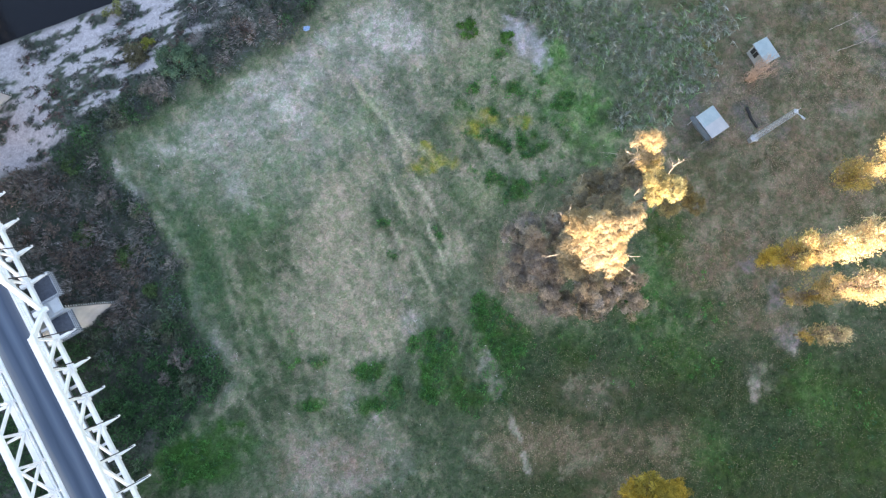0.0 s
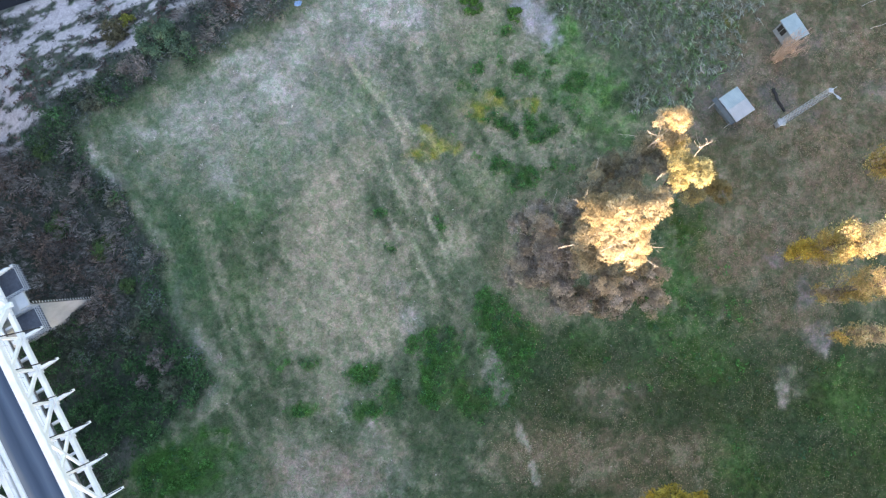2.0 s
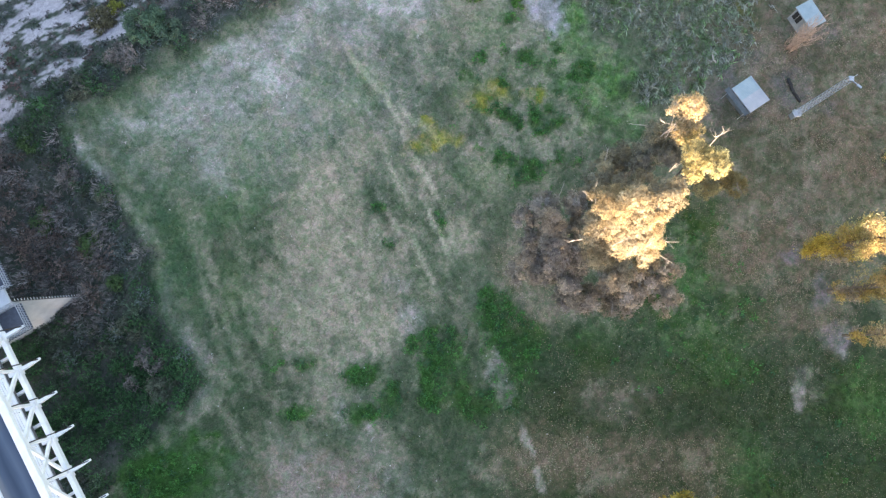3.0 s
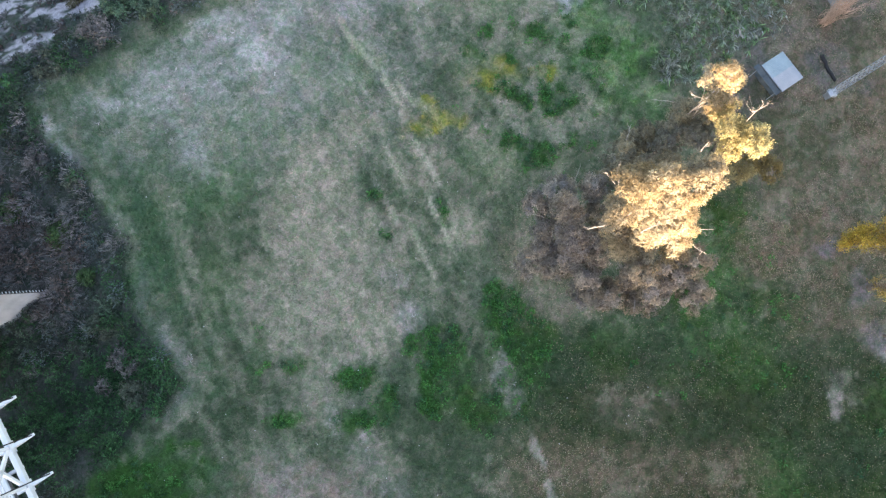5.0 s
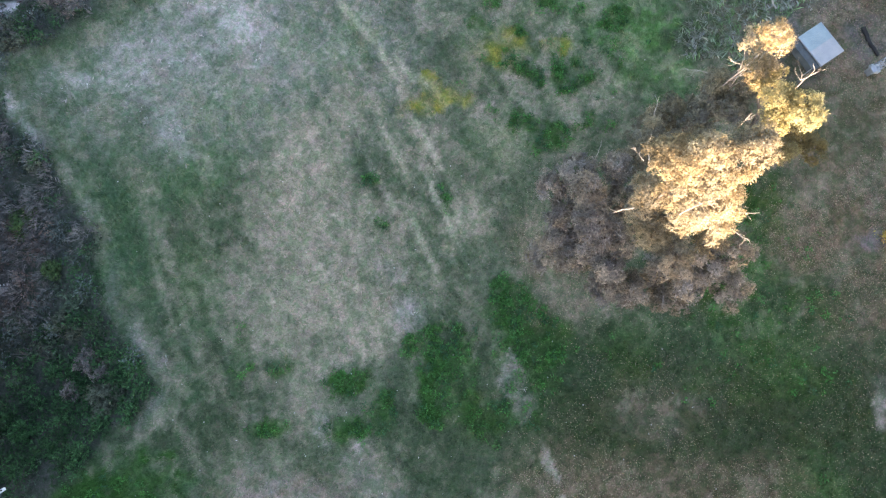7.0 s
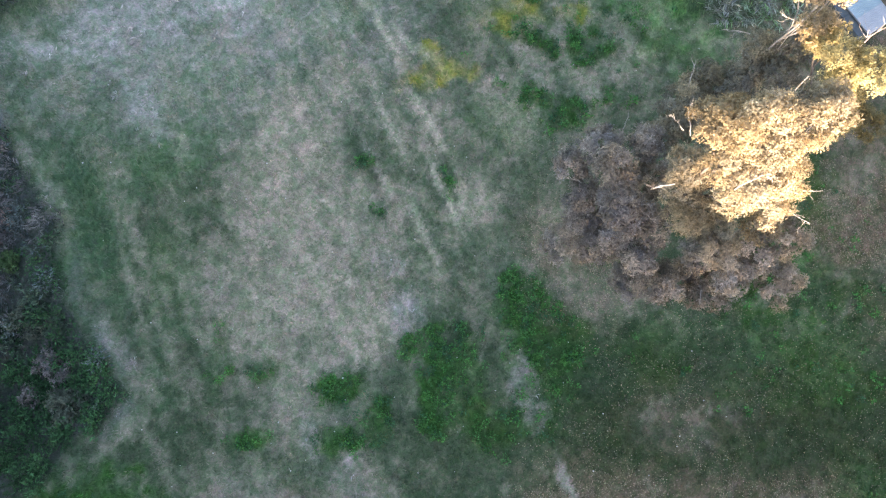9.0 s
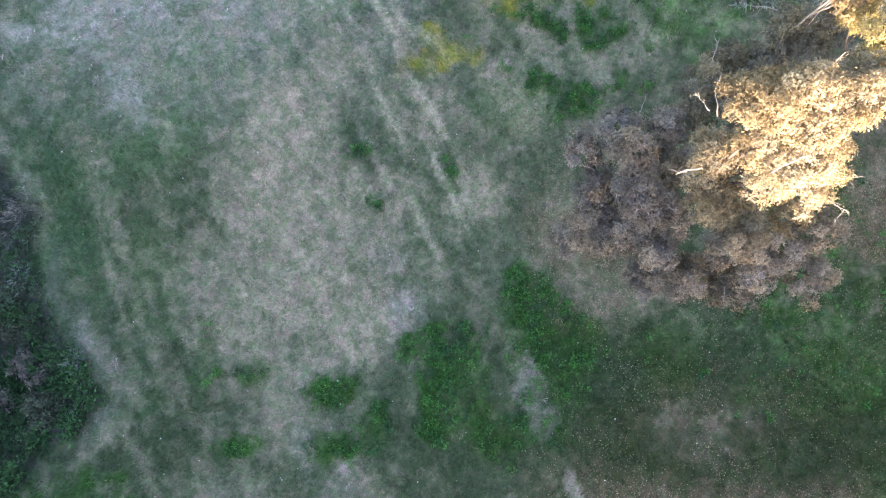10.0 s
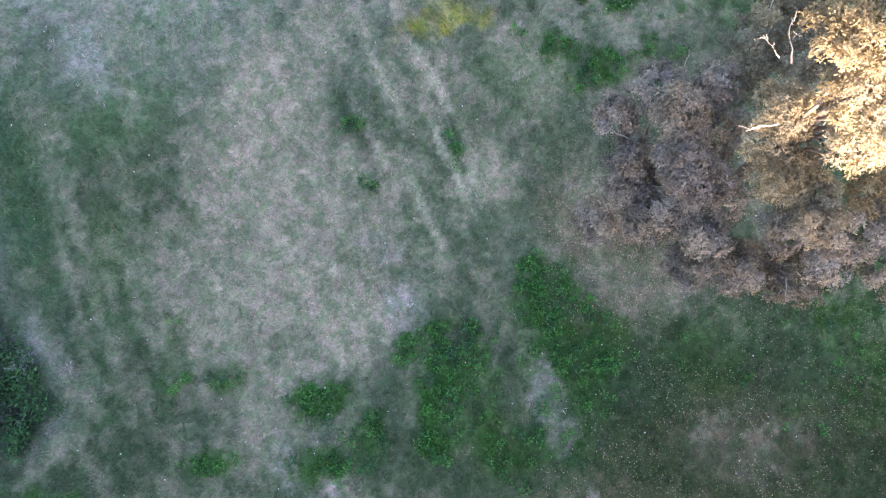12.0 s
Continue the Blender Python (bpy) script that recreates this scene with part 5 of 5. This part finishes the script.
def poplar(foot, tall, radius, seed, tint=(0.50, 0.375, 0.085), bare_top=0.0, count=42000):
    """A narrow upright poplar in autumn leaf: steep limbs, a tapered column of leaf tufts with gaps, the sunlit top
    painted paler.
    """
    rng = np.random.default_rng(seed)
    tree = new("poplar_tree")
    tree.location = (*foot, land_at(*foot))
    tagged(tree, "slender upright poplar in yellow autumn leaf standing in grass" if tall > 15 else "young slender poplar with thin yellow leaf standing in grass", "tree", "row of poplars")
    v, f = limb(rng, (0, 0, -0.3), (0.2, 0.1, tall * 0.97), 0.34 * tall / 24, 0.03, 0.02, 10)
    part("trunk", mesh_of("trunk", [tuple(q) for q in v], f, M_DARKBARK, flat=False), M_DARKBARK, tree)
    tips = []
    n = int(tall * 2.2)
    for k in range(n):
        z = tall * (0.015 + 0.875 * (k + rng.random()) / n)
        prof = radius * min(1.0, 0.45 + 3.2 * z / tall) * (1 - (z / tall) ** 2.6) ** 0.5 * rng.uniform(0.65, 1.15)
        a = rng.random() * 6.283
        end = Vector((math.cos(a) * prof, math.sin(a) * prof, min(z + prof * rng.uniform(1.2, 2.2), tall)))
        tips.append((Vector((0.008 * z, 0.004 * z, z)), end))
    pieces = [limb(rng, a, b, 0.05, 0.012, 0.1, 4) for a, b in tips]
    v, f = join_arrays(pieces)
    part("limbs", mesh_of("limbs", v, f, M_DARKBARK, flat=False), M_DARKBARK, tree)
    per = count // (5 * n)
    feet, ways, lens, col = [], [], [], []
    for a, b in tips:
        tuft = rng.uniform(0.65, 1.25)
        m = max(4, per // 4) if rng.random() < bare_top else per
        t = rng.beta(2.0, 1.1, m)
        p = np.array(a)[None] * (1 - t[:, None]) + np.array(b)[None] * t[:, None]
        feet.append(p + rng.normal(size=(m, 3)) * np.array([0.24, 0.24, 0.45]) * (0.4 + 0.6 * radius / 1.7))
        w = np.array((b - a).normalized()) * 0.8 + np.array([0, 0, 0.5]) + rng.normal(size=(m, 3)) * 0.32
        ways.append(w / np.linalg.norm(w, axis=1)[:, None])
        lens.append(rng.uniform(0.3, 0.65, m))
        # leaf colour blends to cream with height: sunlight put into the tint
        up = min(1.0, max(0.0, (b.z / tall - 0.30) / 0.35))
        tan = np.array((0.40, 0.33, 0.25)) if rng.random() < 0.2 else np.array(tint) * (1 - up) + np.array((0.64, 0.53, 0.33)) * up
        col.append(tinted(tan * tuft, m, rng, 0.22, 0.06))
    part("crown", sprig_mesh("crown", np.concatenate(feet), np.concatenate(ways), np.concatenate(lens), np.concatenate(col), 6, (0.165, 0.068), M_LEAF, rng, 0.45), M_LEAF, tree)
    return tree


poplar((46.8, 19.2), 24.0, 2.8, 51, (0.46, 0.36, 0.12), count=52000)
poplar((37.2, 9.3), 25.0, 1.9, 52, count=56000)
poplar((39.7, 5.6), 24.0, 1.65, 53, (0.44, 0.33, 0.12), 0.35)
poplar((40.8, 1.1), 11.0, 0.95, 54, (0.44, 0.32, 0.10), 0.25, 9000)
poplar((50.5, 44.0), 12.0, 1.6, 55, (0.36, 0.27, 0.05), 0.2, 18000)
leafy_tree("maple_tree", "low round tree in bright yellow autumn leaf", (23.2, -16.8), [
    (20.5, -15.8, 3.2, 1.5, 1.0), (22.0, -14.9, 4.4, 1.6, 1.0), (23.6, -15.6, 5.0, 1.7, 0.9), (25.3, -15.6, 3.8, 1.5, 0.85), (23.0, -17.4, 6.4, 1.9, 1.0), (21.4, -17.4, 5.0, 1.6, 1.05), (25.0, -17.6, 5.4, 1.7, 0.9)],
    (0.45, 0.33, 0.05), 34, (0.18, 0.085), 0.2, None, (), 56)


def bush(name, label, at, radius, height, tint, seed, category="shrub", per_area=26, leaf=(0.22, 0.09), sub=14):
    rng = np.random.default_rng(seed)
    b = new(name)
    b.location = (*at, land_at(*at))
    tagged(b, label, category)
    centres, radii = [], []
    for k in range(sub):
        a, q = rng.random() * 6.283, math.sqrt(rng.random()) * 0.85
        centres.append((math.cos(a) * q * radius, math.sin(a) * q * radius, height * (0.35 + 0.35 * (1 - q) * rng.random())))
        radii.append(radius * rng.uniform(0.18, 0.42))
    pieces = [limb(rng, (0, 0, -0.1), c, 0.06, 0.015, 0.15, 4) for c in centres]
    v, f = join_arrays(pieces)
    part("stems", mesh_of("stems", v, f, M_DARKBARK, flat=False), M_DARKBARK, b)
    base, way, length, own = tuft_sprigs(centres, radii, per_area, rng, -0.4, 0.4)
    base[:, 2] = np.maximum(base[:, 2] * min(1.0, height / radius), 0.03)
    tone = rng.uniform(0.7, 1.3, (len(centres), 1)) * np.array(tint)
    tn = tone[own] * (1 + 0.22 * rng.normal(size=(len(base), 1)))
    part("foliage", sprig_mesh("foliage", base, way, length, np.clip(tn, 0.01, 0.6), 5, leaf, M_SCRUB, rng, 0.7, way), M_SCRUB, b)
    return b


bush("river_bush", "rounded blue-green bush on the river bank", (-33.6, 33.4), 2.3, 2.6, (0.085, 0.15, 0.095), 61)
bush("river_bush", "rounded blue-green bush on the river bank", (-30.6, 32.6), 1.5, 1.8, (0.095, 0.15, 0.10), 62)
bush("river_bush", "yellow-green bush on the sandy bank", (-38.0, 36.6), 1.15, 1.7, (0.25, 0.27, 0.05), 63, sub=9)
bush("river_bush", "dark brown-green bush on the sandy bank", (-39.4, 35.0), 1.9, 1.6, (0.13, 0.12, 0.07), 64)
bush("river_bush", "dark brown-green bush on the sandy bank", (-44.6, 42.4), 1.3, 1.4, (0.17, 0.18, 0.07), 65, sub=9)
bush("clover_mound", "round low mound of bright green clover", (2.5, 38.4), 1.4, 0.35, (0.07, 0.18, 0.035), 66, "weed")
bush("clover_mound", "round low mound of bright green clover", (7.3, 37.2), 1.1, 0.3, (0.07, 0.18, 0.035), 67, "weed")
for k, (bx, by) in enumerate([(-35.0, 5.0), (-33.5, 0.5), (-30.8, -2.6), (-38.6, 9.5), (-36.8, 14.2), (-41.0, 16.6), (-44.5, 12.0), (-29.0, -6.0), (-33.0, -5.4), (-46.0, 20.5), (-40.5, 26.0), (-36.0, 29.6)]):
    tone = [(0.075, 0.135, 0.05), (0.12, 0.14, 0.10), (0.20, 0.18, 0.165)][k % 3]
    words = ["low dark green bush in riverside scrub", "low grey-green bush in riverside scrub", "dry grey-brown bush in riverside scrub"][k % 3]
    tagged(bush("scrub_bush", words, (bx, by), 1.1 + 0.25 * (k % 4), 1.1 + 0.15 * (k % 3), tone, 90 + k), group="scrub bushes")


def dry_bush(at, seed):
    """Leafless reddish switches fanning up from one root."""
    rng = np.random.default_rng(seed)
    b = new("dry_shrub")
    b.location = (*at, land_at(*at))
    tagged(b, "leafless reddish-brown shrub of thin upright switches beside the shed", "shrub")
    for k in range(52):
        a = rng.random() * 6.283
        lean = rng.uniform(0.1, 0.8)
        end = Vector((math.cos(a) * lean * 2.2, math.sin(a) * lean * 1.7, rng.uniform(3.2, 6.6)))
        pieces = [limb(rng, (rng.normal() * 0.3, rng.normal() * 0.3, -0.1), end, 0.032, 0.009, 0.14, 5)]
        for q in range(4):
            s = end * rng.uniform(0.4, 0.9)
            pieces.append(limb(rng, s, s + Vector((rng.normal() * 0.4, rng.normal() * 0.4, rng.uniform(0.3, 0.9))), 0.02, 0.006, 0.2, 3))
        v, f = join_arrays(pieces)
        part("switch", mesh_of("switch", v, f, M_TWIG, flat=False), M_TWIG, b)
    return b


dry_bush((37.0, 32.2), 71)

# ---------------------------------------------------------------- scrub, grass and fallen leaves
def scrub_cover():
    """Tangled low scrub on the bridge side and along the river bank: leafy clumps, and fans of grey dead grass."""
    rng = np.random.default_rng(31)
    n = 21500
    x, y = rng.uniform(-66, 30, n), rng.uniform(-30, 58, n)
    left = scrub_line(y) - x + 4.5 * (fbm(x * 0.22, y * 0.22, 71) - 0.5)
    e = toward_river(x, y)
    over = e - river_edge(x, y) + 4.5 * (fbm(x * 0.22, y * 0.22, 72) - 0.5)
    dens = np.maximum(smooth(0.2, 1.7, left), smooth(0.4, 3.0, over) * smooth(14, 4, x))
    bare = smooth(38.6, 41.2, e - 0.34 * np.maximum(x + 50, 0)) * smooth(-24, -36, x)
    dens = np.maximum(dens, 0.9 * bare) * (1 - 0.985 * bank_sand(x, y)) * (e < 57.4) * (0.55 + 0.9 * smooth(0.34, 0.58, fbm(x * 0.3, y * 0.3, 81)))
    keep = rng.random(n) < dens
    x, y, bare = x[keep], y[keep], bare[keep]
    z = land(x, y)
    m = len(x)
    r = (0.28 + 0.75 * rng.random(m) ** 1.6) * (1 - 0.5 * bare)
    kinds = np.array([(0.046, 0.122, 0.048), (0.065, 0.10, 0.066), (0.095, 0.12, 0.115), (0.155, 0.15, 0.145), (0.235, 0.215, 0.21), (0.17, 0.125, 0.105)])
    kinds = np.concatenate([kinds, [(0.135, 0.088, 0.085), (0.085, 0.10, 0.09), (0.17, 0.16, 0.17)]])
    inland = scrub_line(y) - x
    zone = fbm(x * 0.13, y * 0.13, 83) + 0.22 * smooth(5, 11, inland) * smooth(-4, 6, y) - 0.26 * smooth(4, -6, y) + 0.2 * bare
    k = np.clip((zone * 8 - 2.2 + rng.normal(size=m) * 1.0).astype(int), 0, 5)
    k = np.where((bare > 0.5) & (rng.random(m) < 0.75), 6 + np.clip((3 * (fbm(x * 0.35, y * 0.35, 87) - 0.3) / 0.4).astype(int), 0, 2), k)
    tone = kinds[k] * rng.uniform(0.55, 1.5, (m, 1))
    at = np.stack([x, y, z + r * 0.2], -1)
    for dry in (False, True):
        pick = np.where(((k == 3) | (k == 4)) == dry)[0]
        base, way, length, own = tuft_sprigs(at[pick], r[pick], 5.5 if dry else 7.5, rng, 0.0 if dry else 0.1, 0.3, 7)
        tn = tone[pick][own] * (1 + 0.25 * rng.normal(size=(len(base), 1)))
        if dry:
            lay = 2.0 + 2.4 * fbm(x[pick] * 0.12, y[pick] * 0.12, 88)[own]
            way = way + np.stack([0.9 * np.cos(lay), 0.9 * np.sin(lay), 0 * lay], -1)
            way /= np.linalg.norm(way, axis=1)[:, None]
            me = sprig_mesh("scrub", base, way, length * 1.3, np.clip(tn * 0.95, 0.01, 0.5), 5, (0.52, 0.045), M_SCRUB, rng, 0.25)
            ob = tagged(part("dead_grass", me, M_SCRUB), "grey-brown dead grass lying in fans among scrub", "grass", kind="stuff")
        else:
            me = sprig_mesh("scrub", base, way, length, np.clip(tn, 0.01, 0.5), 5, (0.25, 0.085), M_SCRUB, rng, 0.6)
            ob = tagged(part("scrub", me, M_SCRUB), "tangled dark green and grey-brown riverside scrub", "scrub", kind="stuff")


def grass_cover():
    """Tufts of short grass that take the colour of the ground they grow in."""
    rng = np.random.default_rng(32)
    n = 170000
    x, y = rng.uniform(-46, 58, n), rng.uniform(-24, 48, n)
    left = scrub_line(y) - x
    over = toward_river(x, y) - river_edge(x, y)
    keep = (left < 1.0) & (over < 1.5) & (rng.random(n) < 0.25 + 0.9 * fbm(x * 0.5, y * 0.5, 91))
    x, y = x[keep], y[keep]
    z = land(x, y)
    c = cover(x, y)
    lum = c.mean(1)
    green = c[:, 1] - c[:, 0]
    tall = np.clip(0.10 + 2.2 * np.maximum(green, 0) + 0.06 * rng.random(len(x)), 0.06, 0.34)
    m = len(x)
    # clumps of drier and greener blades, laid over by wind and wheels
    dry = smooth(0.42, 0.60, fbm(x * 1.3, y * 1.3, 92, 3))[:, None]
    c = c * (np.array([0.72, 0.90, 0.75]) * (1 - dry) + np.array([1.22, 1.12, 1.2]) * dry)
    lay = 6.0 * fbm(x * 0.45, y * 0.45, 93, 3)
    verts, cols = [], []
    for k in range(3):
        a = lay + rng.normal(size=m) * 1.1
        w = rng.uniform(0.02, 0.055, m)
        bx, by = x + rng.normal(size=m) * 0.10, y + rng.normal(size=m) * 0.10
        ln = rng.uniform(0.08, 0.34, m)
        px, py = -np.sin(a) * w, np.cos(a) * w
        v = np.stack([np.stack([bx - px, by - py, z - 0.02], -1), np.stack([bx + px, by + py, z - 0.02], -1),
                      np.stack([bx + np.cos(a) * ln, by + np.sin(a) * ln, z + tall * rng.uniform(0.6, 1.2, m)], -1)], 1)
        verts.append(v.reshape(-1, 3))
        jit = (1 + np.clip(0.18 * rng.normal(size=(m, 1)), -0.35, 0.35)) * (1 + 0.025 * rng.normal(size=(m, 3)))
        cols.append(np.repeat(np.clip(c * jit * 1.08, 0.01, 0.75), 3, 0))
    v, c = np.concatenate(verts), np.concatenate(cols)
    ob = part("grass", mesh_of("grass", v, np.arange(len(v)).reshape(-1, 3), M_GRASS, c), M_GRASS)
    tagged(ob, "short uneven grass, green in patches and dry straw elsewhere", "grass", kind="stuff")


def tussock_cover():
    """Rank arching tussocks of long grey-green grass near the sheds."""
    rng = np.random.default_rng(34)
    n = 7500
    x, y = rng.uniform(8, 38, n), rng.uniform(22, 50, n)
    keep = rng.random(n) < 0.75 * patch_mask(x, y, TUSSOCK, 77)
    x, y = x[keep], y[keep]
    z = land(x, y)
    m = len(x)
    tone = np.array([(0.38, 0.48, 0.32), (0.48, 0.52, 0.40), (0.26, 0.42, 0.18), (0.60, 0.58, 0.48)])[rng.integers(0, 4, m)]
    heading = 2.2 + 1.4 * fbm(x * 0.2, y * 0.2, 95) + rng.normal(size=m) * 0.5
    verts, cols = [], []
    for k in range(14):
        a = heading + rng.normal(size=m) * 0.8
        ln, w = rng.uniform(0.35, 1.0, m), rng.uniform(0.014, 0.034, m)
        bx, by = x + rng.normal(size=m) * 0.12, y + rng.normal(size=m) * 0.12
        px, py = -np.sin(a) * w, np.cos(a) * w
        hi = rng.uniform(0.06, 0.22, m)
        v = np.stack([np.stack([bx - px, by - py, z], -1), np.stack([bx + px, by + py, z], -1),
                      np.stack([bx + np.cos(a) * ln * 0.55 + px, by + np.sin(a) * ln * 0.55 + py, z + hi], -1),
                      np.stack([bx + np.cos(a) * ln, by + np.sin(a) * ln, z + hi * 0.8], -1)], 1)
        verts.append(v.reshape(-1, 3))
        cols.append(np.repeat(np.clip(tone * (1 + 0.25 * rng.normal(size=(m, 1))), 0.01, 0.6), 4, 0))
    v, c = np.concatenate(verts), np.concatenate(cols)
    ob = part("tussocks", mesh_of("tussocks", v, np.arange(len(v)).reshape(-1, 4), M_GRASS, c), M_GRASS)
    tagged(ob, "rank arching tussocks of long grey-green grass", "grass", kind="stuff")


def straw_mats():
    """Bleached dead stalks lying in curls where the field is palest."""
    rng = np.random.default_rng(37)
    n = 26000
    x, y = rng.uniform(-42, 8, n), rng.uniform(-18, 44, n)
    m = np.maximum(patch_mask(x, y, PALE, 65, 0.1), 0.2 * patch_mask(x, y, FIELD_BLEACH, 186, 0.6, 0.35))
    keep = rng.random(n) < 0.5 * m * smooth(0.45, 0.62, fbm(x * 0.55, y * 0.55, 98, 4))
    x, y = x[keep], y[keep]
    base = np.stack([x, y, land(x, y) + 0.12], -1)
    a = 6.283 * rng.random(len(x))
    way = np.stack([np.cos(a), np.sin(a), 0.1 * rng.random(len(x))], -1)
    tn = tinted((0.50, 0.475, 0.46), len(x), rng, 0.18, 0.02)
    me = sprig_mesh("straw", base, way, rng.uniform(0.2, 0.5, len(x)), tn, 5, (0.34, 0.045), M_GRASS, rng, 0.5)
    tagged(part("straw", me, M_GRASS), "bleached dead grass stalks lying in pale curls", "dead grass", kind="stuff")


def weed_cover():
    """Clumps of broad-leaved green weeds over the lush patches."""
    rng = np.random.default_rng(35)
    n = 34000
    x, y = rng.uniform(-36, 52, n), rng.uniform(-22, 42, n)
    m = np.maximum(np.maximum(1.1 * patch_mask(x, y, FIELD_WEEDS, 185, 0.7, 0.35), 1.3 * patch_mask(x, y, LUSH_TUFTS, 70, 0.7)), 0.12 * patch_mask(x, y, LUSH_EAST, 67, 0.5))
    meadow = 1 - smooth(0.5, 1.2, np.sqrt(((x - 8.5) / 8.5) ** 2 + ((y - 25.0) / 10.0) ** 2))
    m = np.maximum(m, 1.6 * patch_mask(x, y, FIELD_TUFTS, 189, 0.75, 0.35))
    m = np.maximum(m, 0.5 * meadow * smooth(0.58, 0.66, fbm(x * 0.85, y * 0.85, 144, 3)))
    keep = rng.random(n) < m * smooth(0.30, 0.52, fbm(x * 0.9, y * 0.9, 96))
    x, y = x[keep], y[keep]
    r = rng.uniform(0.16, 0.42, len(x))
    base, way, length, own = tuft_sprigs(np.stack([x, y, land(x, y) + 0.02], -1), r, 34, rng, 0.15, 0.35)
    tone = np.array([(0.075, 0.25, 0.06), (0.055, 0.17, 0.04), (0.075, 0.22, 0.065), (0.045, 0.13, 0.06)])[rng.integers(0, 4, len(x))]
    tn = np.clip(tone[own] * (1 + 0.25 * rng.normal(size=(len(base), 1))), 0.01, 0.5)
    ob = part("weeds", sprig_mesh("weeds", base, way, length, tn, 4, (0.12, 0.07), M_GRASS, rng, 0.7), M_GRASS)
    tagged(ob, "low bright green broad-leaved weeds in patches", "weeds", kind="stuff")


def pale_specks():
    """Small white flower heads and scraps here and there in the field."""
    rng = np.random.default_rng(36)
    n = 150
    x, y = rng.uniform(-30, 24, n), rng.uniform(-20, 26, n)
    p = np.stack([x, y, land(x, y) + 0.16], -1)
    tn = tinted((0.60, 0.58, 0.55), n, rng, 0.1, 0.02)
    ob = part("flower_heads", leaf_mesh("flower_heads", p, tn, 0.10, 0.09, M_GRASS, np.tile(np.array([0.0, 0, 2.0]), (n, 1)), 0.0, rng), M_GRASS)
    tagged(ob, "tiny scattered white flower heads in the grass", "flowers", kind="stuff")


def fallen_leaves():
    """Pale and tan leaves scattered under and beyond the trees."""
    rng = np.random.default_rng(33)
    n = 420000
    x, y = rng.uniform(2, 58, n), rng.uniform(-24, 36, n)
    m = np.maximum(np.maximum(patch_mask(x, y, LITTER, 61), 1.3 * patch_mask(x, y, FIELD_LEAFY, 181, 0.3)), 0.20 * smooth(4.0, 9.0, x) * smooth(20.0, 12.0, y))
    keep = rng.random(n) < m * 0.9 * smooth(0.3, 0.6, fbm(x * 0.35, y * 0.35, 97))
    x, y = x[keep], y[keep]
    p = np.stack([x, y, land(x, y) + 0.06], -1)
    tn = tinted((0.44, 0.345, 0.24), len(p), rng, 0.35, 0.1)
    ob = part("fallen_leaves", leaf_mesh("fallen_leaves", p, tn, 0.062, 0.044, M_GRASS, np.tile(np.array([0.0, 0, 1.5]), (len(p), 1)), 0.0, rng), M_GRASS)
    tagged(ob, "scattered pale tan fallen leaves on the grass", "leaf litter", kind="stuff")


scrub_cover()
grass_cover()
tussock_cover()
straw_mats()
weed_cover()
pale_specks()
fallen_leaves()
